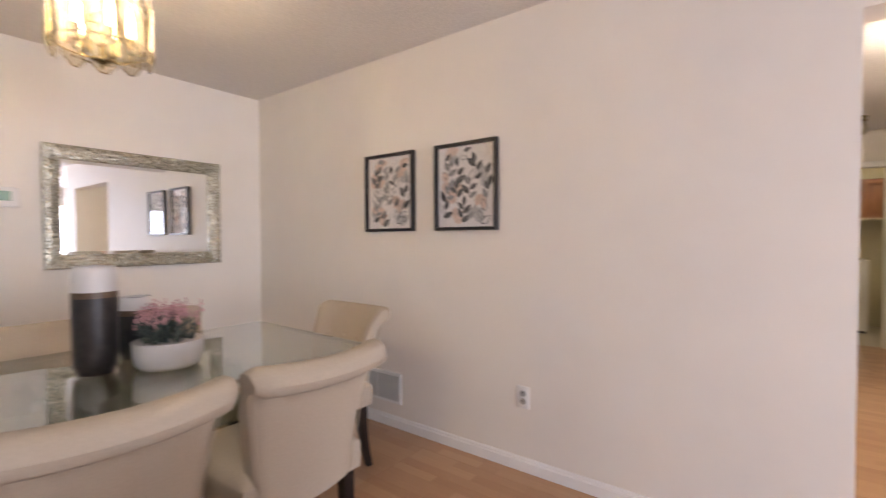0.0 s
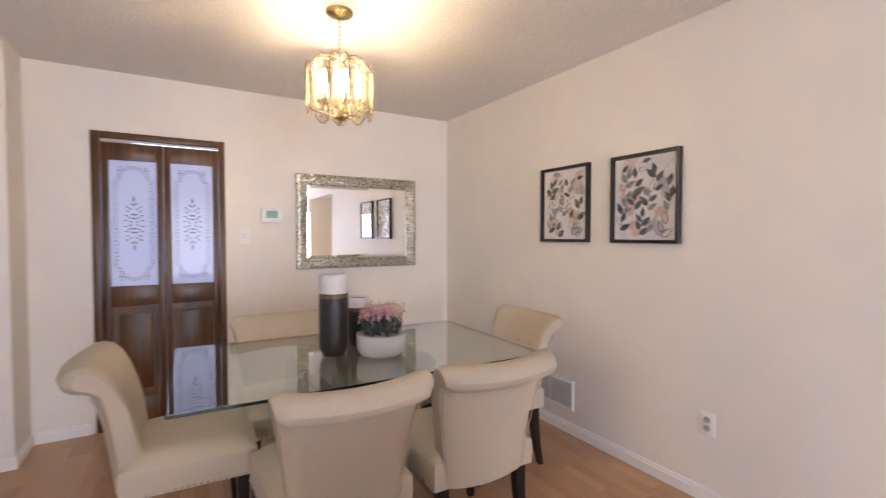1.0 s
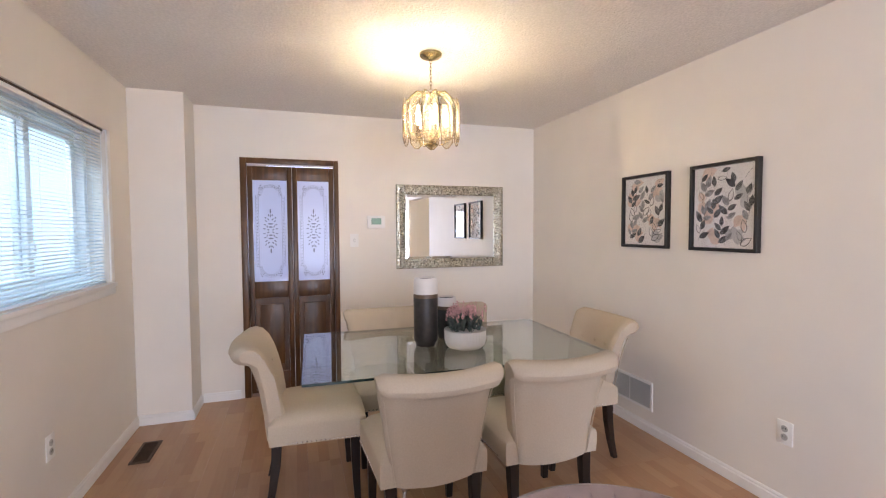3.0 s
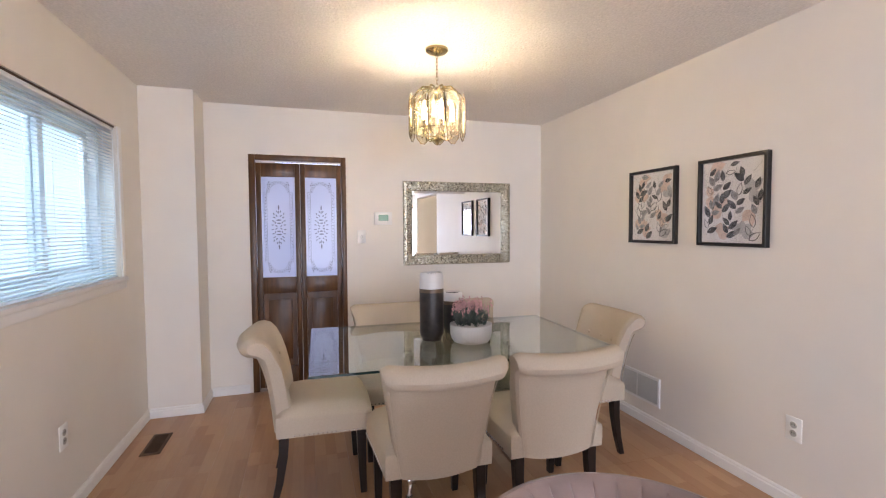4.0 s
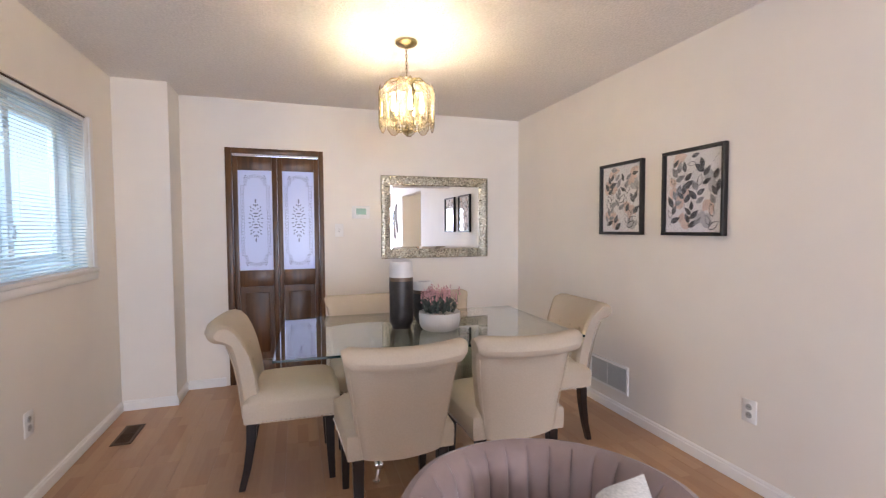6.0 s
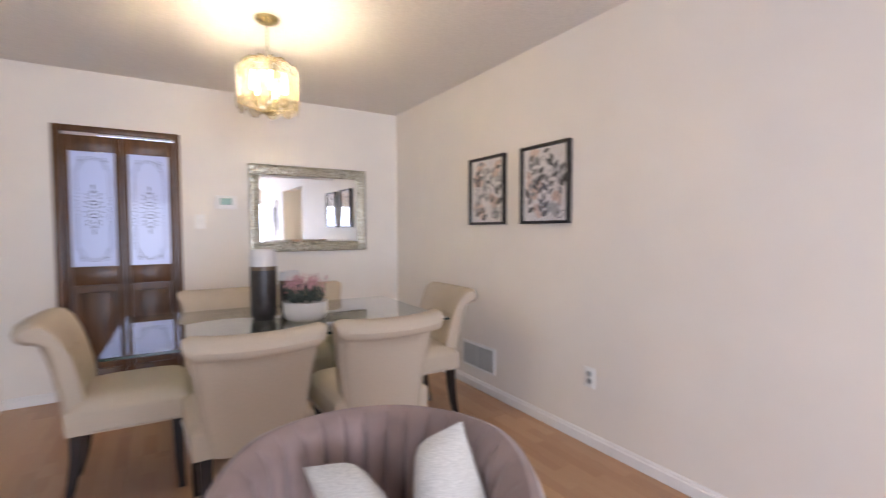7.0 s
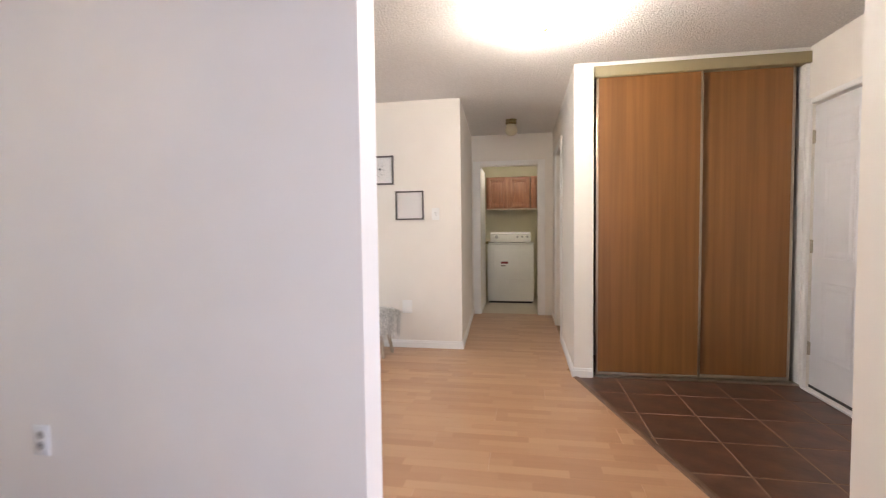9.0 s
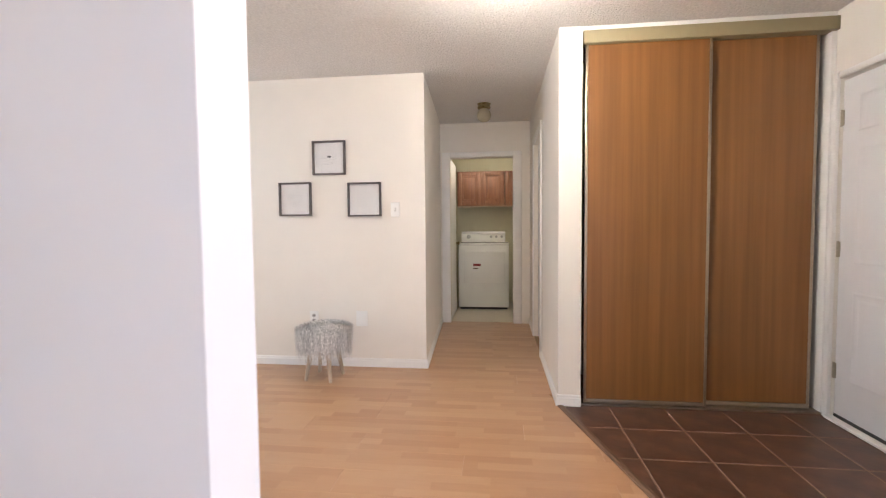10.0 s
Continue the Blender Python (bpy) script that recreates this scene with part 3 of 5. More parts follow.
def east_window():
    win = thing("window_2", "wide white-framed living room window", "window", kind="structure")
    for b in ((EX + 0.02, EX + 0.09, -0.75, -0.69, 0.3, 2.0), (EX + 0.02, EX + 0.09, 1.79, 1.85, 0.3, 2.0), (EX + 0.02, EX + 0.09, 0.52, 0.58, 0.36, 1.94), (EX + 0.02, EX + 0.09, -0.69, 1.79, 1.94, 2.0), (EX + 0.02, EX + 0.09, -0.69, 1.79, 0.3, 0.36)):
        block("window_frame", *b, PLASTIC, win, bevel=0.004)
    for a, b in ((-0.69, 0.52), (0.58, 1.79)):
        p = block("pane", EX + 0.05, EX + 0.055, a, b, 0.36, 1.94, WINDOWGLASS, win)
        p.visible_shadow = False


east_window()

# Unseen side window, made up to hold the south fill.
side_fill_win = thing("window_4", "added white-framed side window holding the south fill lamp", "window", kind="structure")
for b in ((1.9, 1.96, SY - 0.17, SY - 0.1, 0.5, 2.0), (3.84, 3.9, SY - 0.17, SY - 0.1, 0.5, 2.0), (1.96, 3.84, SY - 0.17, SY - 0.1, 0.5, 0.56), (1.96, 3.84, SY - 0.17, SY - 0.1, 1.94, 2.0)):
    block("window_frame", *b, PLASTIC, side_fill_win, bevel=0.004)
block("pane", 1.96, 3.84, SY - 0.14, SY - 0.135, 0.56, 1.94, WINDOWGLASS, side_fill_win).visible_shadow = False

# Added window, out of view, that gives the hall fill an opening.
hall_fill_win = thing("window_3", "added white-framed window holding the hall fill lamp", "window", kind="structure")
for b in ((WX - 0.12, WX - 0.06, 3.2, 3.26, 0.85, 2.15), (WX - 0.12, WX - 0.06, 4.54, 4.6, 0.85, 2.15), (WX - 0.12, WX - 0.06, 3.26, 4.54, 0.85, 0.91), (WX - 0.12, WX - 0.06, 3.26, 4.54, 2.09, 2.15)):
    block("window_frame", *b, PLASTIC, hall_fill_win, bevel=0.004)
block("pane", WX - 0.095, WX - 0.09, 3.26, 4.54, 0.91, 2.09, WINDOWGLASS, hall_fill_win).visible_shadow = False


def panel_door(parent, w, h, t=0.035):
    """Six-panel slab: along local x, face towards -y, hinge edge at x = 0."""
    block("slab", 0, w, 0, t, 0.012, h, DOORPAINT, parent, bevel=0.002)
    for cx in (w * 0.29, w * 0.71):
        for z0, z1 in ((0.27, 0.78), (0.96, 1.60), (1.71, 1.90)):
            bm = bmesh.new()
            pw = w * 0.155
            rings = []
            for ins, d in ((-0.010, 0.0005), (0.0, 0.003), (0.016, 0.001), (0.030, 0.001), (0.045, 0.003)):
                rings.append([bm.verts.new((x, -d, z)) for x, z in ((cx - pw + ins, z0 + ins), (cx + pw - ins, z0 + ins), (cx + pw - ins, z1 - ins), (cx - pw + ins, z1 - ins))])
            for a, b in zip(rings, rings[1:]):
                for i in range(4):
                    bm.faces.new((a[i], a[(i + 1) % 4], b[(i + 1) % 4], b[i]))
            bm.faces.new(rings[-1])
            part("moulded_panel", bm, DOORPAINT, parent)


entry = thing("door_2", "closed white six-panel entrance door", "door", m=pose(2.935, ENY1 - 0.012, 0, 0, 0, -90), kind="structure")
panel_door(entry, ENY1 - ENY0 - 0.024, 2.015)
for z in (0.30, 1.03, 1.80):
    bm = bmesh.new()
    box(bm, -0.018, 0.012, -0.006, -0.001, z - 0.045, z + 0.045, 0.001)
    lathe(bm, [(0.006, z - 0.048), (0.006, z + 0.048)], 10, (-0.004, -0.006, 0))
    part("hinge", bm, ALU, entry, "dull nickel hinge")
bm = bmesh.new()
lathe(bm, [(0.0, 0), (0.03, 0), (0.03, 0.006), (0.012, 0.012), (0.012, 0.03), (0.027, 0.045), (0.025, 0.062), (0.0, 0.068)], 18)
knob = part("door_knob", bm, BRASS, entry, "brass door knob", True)
knob.matrix_basis = pose(ENY1 - ENY0 - 0.09, -0.003, 0.95, 90, 0, 0)
ecs = thing("door_frame_2", "white entrance door casing with a dark threshold", "door frame", kind="structure")
block("jamb", 2.90, 2.9245, ENY1, ENY1 + 0.038, 0, 2.075, TRIM, ecs, bevel=0.004)
block("jamb", 2.91, 2.9245, ENY0 - 0.055, ENY0, 0, 2.075, TRIM, ecs, bevel=0.004)
block("head", 2.912, 2.9245, ENY0, ENY1, 2.031, 2.07, TRIM, ecs, bevel=0.004)
block("threshold", 2.885, 2.96, ENY0, ENY1, 0.003, 0.022, TRIM, ecs, "pale threshold strip", 0.004)
block("weather_strip", 2.928, 2.934, ENY0 + 0.02, ENY1 - 0.02, 0.0225, 0.04, DARKHOLE, ecs)

lcs = thing("door_frame_3", "cream laundry doorway casing", "door frame", kind="structure")
block("casing", HX2 + 0.02, LX0, LY - 0.016, LY - 0.001, 0, LZ + 0.065, TRIM, lcs, bevel=0.004)
block("casing", LX1, LX1 + 0.10, LY - 0.016, LY - 0.001, 0, LZ + 0.065, TRIM, lcs, bevel=0.004)
block("head", LX0 + 0.001, LX1 - 0.001, LY - 0.016, LY - 0.001, LZ, LZ + 0.065, TRIM, lcs, bevel=0.004)
ldoor = thing("door_4", "white laundry door standing open into the laundry", "door", kind="structure")
block("slab", LX0 - 0.034, LX0 - 0.001, LY + 0.125, LY + 0.80, 0.012, 2.03, TRIM, ldoor, bevel=0.002)
bm = bmesh.new()
lathe(bm, [(0.0, 0), (0.012, 0.0), (0.012, 0.02), (0.025, 0.035), (0.02, 0.05), (0.0, 0.054)], 14)
k = part("door_knob", bm, BRASS, ldoor, "brass door knob", True)
k.matrix_basis = pose(LX0 - 0.001, LY + 0.74, 0.96, 0, 90, 0)
scs = thing("door_frame_5", "white casing round the corridor side door", "door frame", kind="structure")
block("casing", CX - 0.018, CX - 0.001, SDY0 - 0.07, SDY0, 0, 2.11, TRIM, scs, bevel=0.004)
block("casing", CX - 0.018, CX - 0.001, SDY1, SDY1 + 0.07, 0, 2.11, TRIM, scs, bevel=0.004)
block("head", CX - 0.018, CX - 0.001, SDY0 + 0.001, SDY1 - 0.001, 2.041, 2.11, TRIM, scs, bevel=0.004)
sdoor = thing("door_5", "closed white six-panel corridor door", "door", m=pose(CX + 0.04, SDY1 - 0.003, 0, 0, 0, -90), kind="structure")
panel_door(sdoor, SDY1 - SDY0 - 0.006, 2.03)


# ---- closet ----
closet = thing("sliding_closet", "two tall wood-grain sliding closet doors in aluminium edging", "closet")
block("header_track", 1.457, 2.923, 4.575, 4.66, 2.325, 2.405, HEADER, closet, "olive painted header track", 0.003)
block("filler", 1.457, 2.923, 4.60, 4.66, 2.406, H - 0.001, TRIM, closet)
block("floor_track", 1.457, 2.923, 4.60, 4.69, 0.003, 0.016, ALU, closet, "aluminium floor track")
for a0, a1, y0 in ((1.475, 2.235, 4.605), (2.19, 2.862, 4.645)):
    d = thing("sliding_door", "", "")
    d.parent = closet
    block("panel", a0 + 0.016, a1 - 0.016, y0 + 0.004, y0 + 0.020, 0.048, 2.345, CLOSETWOOD, d, "orange-brown wood grain panel")
    block("edge_strip", a0, a0 + 0.018, y0, y0 + 0.024, 0.02, 2.35, ALU, d, bevel=0.003)
    block("edge_strip", a1 - 0.018, a1, y0, y0 + 0.024, 0.02, 2.35, ALU, d, bevel=0.003)
    block("bottom_strip", a0 + 0.018, a1 - 0.018, y0, y0 + 0.024, 0.02, 0.046, ALU, d, bevel=0.003)
block("jamb", 2.895, 2.923, 4.60, 4.70, 0.017, 2.324, TRIM, closet)


# ---- dining table ----
def dining_table():
    t = thing("dining_table", "rectangular glass dining table on glass uprights with chrome fittings", "table", m=pose(-1.822, 0.862, 0, 0, 0, -1.5))
    hx, hy, z0, z1 = 0.49, 0.80, 0.745, 0.757
    top = block("tabletop", -hx, hx, -hy, hy, z0, z1, TABLEGLASS, t, "clear bevelled glass tabletop")
    top.visible_shadow = False
    bm = bmesh.new()
    for b in ((-hx - 0.001, -hx + 0.003, -hy, hy), (hx - 0.003, hx + 0.001, -hy, hy), (-hx + 0.003, hx - 0.003, -hy - 0.001, -hy + 0.003), (-hx + 0.003, hx - 0.003, hy - 0.003, hy + 0.001)):
        box(bm, *b, z0 - 0.0008, z1 - 0.002)
    part("glass_edge", bm, GLASSEDGE, top, "dark green glass edge")
    for yy in (-0.30, 0.30):
        u = block("upright", -0.26, 0.26, yy - 0.006, yy + 0.006, 0.09, 0.735, BASEGLASS, t, "clear glass upright")
        u.visible_shadow = False
        for xx in (-0.16, 0.16):
            bm = bmesh.new()
            lathe(bm, [(0.0, 0.715), (0.028, 0.715), (0.028, 0.735), (0.02, 0.744), (0.0, 0.7445)], 18, (xx, yy, 0))
            part("disc_fitting", bm, CHROME, t, "chrome disc fitting", True)
        bm = bmesh.new()
        box(bm, -0.28, 0.28, yy - 0.022, yy + 0.022, 0.07, 0.10, 0.006)
        part("foot_bar", bm, CHROME, t, "chrome foot bar", True)
        for xx in (-0.26, 0.26):
            bm = bmesh.new()
            tube(bm, [(xx, yy, 0.08), (xx * 1.06, yy * 1.05, 0.012)], 0.014, 12, 0.010)
            lathe(bm, [(0.0, 0.0), (0.018, 0.0), (0.018, 0.012), (0.0, 0.016)], 14, (xx * 1.06, yy * 1.05, 0))
            part("foot", bm, CHROME, t, "chrome foot", True)
    bm = bmesh.new()
    for sg in (1, -1):
        tube(bm, [(0, -0.29 * sg, 0.10), (0, 0.29 * sg, 0.70)], 0.012, 10)
    part("cross_brace", bm, CHROME, t, "crossed chrome braces", True)
    return t


dining_table()


# ---- dining chairs ----
def dining_chair():
    c = thing("dining_chair", "cream linen dining chair with rolled tufted back and espresso legs", "chair", "chairs round the table")
    # seat: a cushioned block with a crowned top
    bm = bmesh.new()
    nx, ny = 14, 14
    grid = []
    for j in range(ny + 1):
        row = []
        for i in range(nx + 1):
            u, v = 2 * i / nx - 1, 2 * j / ny - 1
            w = 0.235 + 0.018 * (v + 1) / 2
            e = (1 - abs(u) ** 5) * (1 - abs(v) ** 5)
            row.append(bm.verts.new((u * w, 0.02 + v * 0.235 + 0.012 * (1 - u * u) * (v > 0.9), 0.462 + 0.048 * max(e, 0) ** 0.45 + 0.012 * (1 - u * u) * (1 - v * v))))
        grid.append(row)
    for j in range(ny):
        for i in range(nx):
            bm.faces.new((grid[j][i], grid[j][i + 1], grid[j + 1][i + 1], grid[j + 1][i]))
    rim = [grid[0][i] for i in range(nx + 1)] + [grid[j][nx] for j in range(1, ny + 1)] + [grid[ny][i] for i in range(nx - 1, -1, -1)] + [grid[j][0] for j in range(ny - 1, 0, -1)]
    prev = rim
    for dz, k in ((-0.012, 1.012), (-0.06, 1.015), (-0.105, 1.005)):
        ring = [bm.verts.new((v.co.x * k, (v.co.y - 0.02) * k + 0.02, 0.462 + dz)) for v in rim]
        for i in range(len(rim)):
            bm.faces.new((prev[i], prev[(i + 1) % len(rim)], ring[(i + 1) % len(rim)], ring[i]))
        prev = ring
    bm.faces.new(prev)
    part("seat", bm, FABRIC, c, smooth=True)
    bm = bmesh.new()
    edge = []
    for k in range(23):
        edge.append((-0.245 + 0.49 * k / 22, 0.258))
    for k in range(1, 18):
        for sg in (1, -1):
            edge.append((sg * (0.258 - 0.022 * k / 18), 0.25 - 0.40 * k / 18))
    for x, y in edge:
        bmesh.ops.create_icosphere(bm, subdivisions=1, radius=0.0066, matrix=Matrix.Translation((x * 1.005, y + (0.012 * (1 - (x / 0.25) ** 2) if y > 0.255 else 0), 0.366)))
    tagged(part("nailhead_trim", bm, CHROME, c, "row of silver nailheads", True), kind="stuff")
    # back: a swept side profile with a roll at the top
    prof = [(-0.135, 0.36), (-0.135, 0.44), (-0.138, 0.52), (-0.150, 0.61), (-0.170, 0.70), (-0.194, 0.774), (-0.222, 0.828), (-0.252, 0.860), (-0.288, 0.873), (-0.322, 0.868), (-0.349, 0.848), (-0.361, 0.820), (-0.353, 0.795), (-0.330, 0.780), (-0.304, 0.776), (-0.282, 0.764), (-0.264, 0.72), (-0.246, 0.64), (-0.232, 0.54), (-0.225, 0.44), (-0.220, 0.36)]
    bm = bmesh.new()
    m = 18
    cols = []
    for i in range(m + 1):
        u = 2 * i / m - 1
        rnd = max(0.0, (abs(u) - 0.90) / 0.10)
        col = []
        for y, z in prof:
            f = min(max((z - 0.36) / 0.5, 0), 1)
            w = 0.182 + 0.074 * f + (0.010 if z > 0.774 and y < -0.2 else 0)
            cy, cz = (-0.178 - 0.05 * f, z) if z < 0.77 else (-0.290, 0.822)
            shrink = 1 - 0.34 * rnd ** 2
            yy, zz = cy + (y - cy) * shrink, (z if z < 0.77 else cz + (z - cz) * shrink)
            lower = 0.018 * (1 - u * u) if z < 0.37 else 0
            yy -= (0.014 + 0.040 * f) * (1 - u * u)
            zz -= 0.010 * f * f * (1 - u * u)
            dimple = 0
            if -0.21 < y < -0.13 and z > 0.5:
                for bx, bz in ((-0.5, 0.70), (0.5, 0.70), (0, 0.70), (-0.25, 0.61), (0.25, 0.61)):
                    dimple += 0.014 * math.exp(-(((u - bx) / 0.12) ** 2 + ((z - bz) / 0.035) ** 2))
            col.append(bm.verts.new((u * w, yy - dimple, zz - lower)))
        cols.append(col)
    k = len(prof)
    for a, b in zip(cols, cols[1:]):
        for j in range(k):
            bm.faces.new((a[j], a[(j + 1) % k], b[(j + 1) % k], b[j]))
    bm.faces.new(cols[0]), bm.faces.new(cols[-1][::-1])
    back = part("backrest", bm, FABRIC, c, "rolled button-tufted backrest", True)
    for bx, bz, by in ((-0.118, 0.70, -0.209), (0.118, 0.70, -0.209), (0, 0.70, -0.219), (-0.055, 0.61, -0.190), (0.055, 0.61, -0.190)):
        bm = bmesh.new()
        bmesh.ops.create_uvsphere(bm, u_segments=10, v_segments=6, radius=0.011, matrix=Matrix.Translation((bx, by, bz)) @ Matrix.Diagonal((1, 0.5, 1, 1)))
        part("button", bm, FABRIC, back, smooth=True)
    for sg in (1, -1):
        bm = bmesh.new()
        tube(bm, [(sg * (0.176 + 0.072 * min(max((z - 0.36) / 0.5, 0), 1)), y - 0.004, z) for y, z in ((-0.222, 0.37), (-0.227, 0.44), (-0.236, 0.54), (-0.252, 0.65), (-0.270, 0.72), (-0.284, 0.756))], 0.0024, 6)
        part("piping", bm, FABRIC, back, smooth=True)
    for x, y, splay in ((-0.205, 0.205, 0.01), (0.205, 0.205, 0.01), (-0.19, -0.18, -0.055), (0.19, -0.18, -0.055)):
        bm = bmesh.new()
        rings = []
        for f in (0, 0.35, 0.7, 1):
            r = 0.0255 - 0.0095 * f
            yo = y + splay * f * f
            rings.append([bm.verts.new((x + sx * r, yo + sy * r, 0.375 * (1 - f))) for sx, sy in ((-1, -1), (1, -1), (1, 1), (-1, 1))])
        for a, b in zip(rings, rings[1:]):
            for i in range(4):
                bm.faces.new((a[i], a[(i + 1) % 4], b[(i + 1) % 4], b[i]))
        bm.faces.new(rings[0]), bm.faces.new(rings[-1][::-1])
        bmesh.ops.bevel(bm, geom=bm.edges[:], offset=0.003, segments=1, affect="EDGES")
        part("leg", bm, LEGWOOD, c, "espresso tapered leg")
    return c


chair = dining_chair()
chair.matrix_basis = pose(-1.895, 0.108, 0, 0, 0, 0)
for x, y, r in ((-1.808, 1.668, 179), (-1.345, 0.585, 90), (-1.345, 1.160, 89), (-2.20, 0.605, -90), (-2.20, 1.145, -90)):
    copy_thing(chair, pose(x, y, 0, 0, 0, r))


# ---- things on the table ----
TT = 0.7575


def vase(name, x, y, r, h, split, label):
    v = thing(name, label, "vase", m=pose(x, y, TT))
    bm = bmesh.new()
    lathe(bm, [(r * 0.80, 0), (r * 0.82, 0.012), (r * 0.90, 0.022), (r * 0.985, 0.035), (r, 0.06), (r, split)], 40)
    part("body", bm, CHARCOAL, v, "matt charcoal glazed body", True)
    bm = bmesh.new()
    lathe(bm, [(r * 1.002, split - 0.012), (r * 1.003, split - 0.004), (r * 1.003, split + 0.006), (r * 1.001, split + 0.010)], 40, wave=lambda a: 1 + 0.0015 * math.sin(5 * a))
    part("glaze_band", bm, BROWNGLAZE, v, "brown glaze where dark meets white", True)
    bm = bmesh.new()
    lathe(bm, [(r, split), (r, h - 0.05), (r * 0.98, h - 0.02), (r * 0.90, h - 0.004), (r * 0.86, h), (r * 0.81, h - 0.002), (r * 0.785, h - 0.008), (r * 0.78, h - 0.10)], 40)
    part("neck", bm, CERAMIC, v, "white glazed upper band and rim", True)
    bm = bmesh.new()
    lathe(bm, [(0.004, h - 0.099), (r * 0.77, h - 0.098), (r * 0.77, h - 0.009)], 32)
    part("inside", bm, DARKHOLE, v)


vase("vase", -1.82, 0.742, 0.070, 0.392, 0.29, "tall charcoal cylinder vase with a white top")
vase("vase", -1.96, 0.915, 0.064, 0.252, 0.19, "shorter charcoal vase with a white top")

pot = thing("flower_pot", "ribbed white ceramic bowl of artificial lavender", "plant", m=pose(-1.70, 0.940, TT))
bm = bmesh.new()
lathe(bm, [(0.080, 0), (0.098, 0.006), (0.110, 0.022), (0.1165, 0.05), (0.1175, 0.085), (0.118, 0.100)], 120, wave=lambda a: 1 + 0.010 * math.cos(a * 40))
part("bowl", bm, CERAMIC, pot, "ribbed white bowl", True)
bm = bmesh.new()
lathe(bm, [(0.1195, 0.098), (0.1195, 0.104), (0.112, 0.105), (0.108, 0.085)], 60)
part("rim", bm, CERAMIC, pot, smooth=True)
bm = bmesh.new()
lathe(bm, [(0.10, 0.078), (0.107, 0.086)], 30)
part("soil", bm, DARKHOLE, pot)
rng = random.Random(7)
leaves, blooms = bmesh.new(), bmesh.new()
for i in range(62):
    a, rr = rng.uniform(0, 6.283), 0.088 * math.sqrt(rng.random())
    x, y = rr * math.cos(a), rr * math.sin(a)
    lean = Vector((math.cos(a), math.sin(a), 0)) * (0.024 * rr / 0.088)
    h = rng.uniform(0.10, 0.155) - 0.25 * rr * rr / 0.1
    top = Vector((x, y, 0.085)) + lean + Vector((rng.uniform(-0.008, 0.008), rng.uniform(-0.008, 0.008), h))
    tube(leaves, [(x, y, 0.082), tuple((Vector((x, y, 0.085)) + top) / 2 + lean * 0.2), tuple(top)], 0.0016, 4, 0.001)
    for k in range(13):
        f = rng.uniform(0.05, 0.72)
        p = Vector((x, y, 0.085)).lerp(top, f)
        b = rng.uniform(0, 6.283)
        d = Vector((math.cos(b), math.sin(b), rng.uniform(0.5, 1.4))).normalized() * rng.uniform(0.022, 0.045)
        s = d.cross(Vector((0, 0, 1))).normalized() * 0.0042
        q = [leaves.verts.new(p), leaves.verts.new(p + d * 0.5 + s), leaves.verts.new(p + d), leaves.verts.new(p + d * 0.5 - s)]
        leaves.faces.new(q)
    for k in range(8):
        f = k / 7
        p = top + Vector((rng.uniform(-0.006, 0.006), rng.uniform(-0.006, 0.006), -0.020 + 0.046 * f))
        bmesh.ops.create_icosphere(blooms, subdivisions=1, radius=rng.uniform(0.0036, 0.0064) * (1.1 - 0.5 * f), matrix=Matrix.Translation(p))
part("foliage", leaves, LEAFGREY, pot, "grey-green lavender leaves")
part("blossoms", blooms, PINK, pot, "dusty pink blossom spikes")


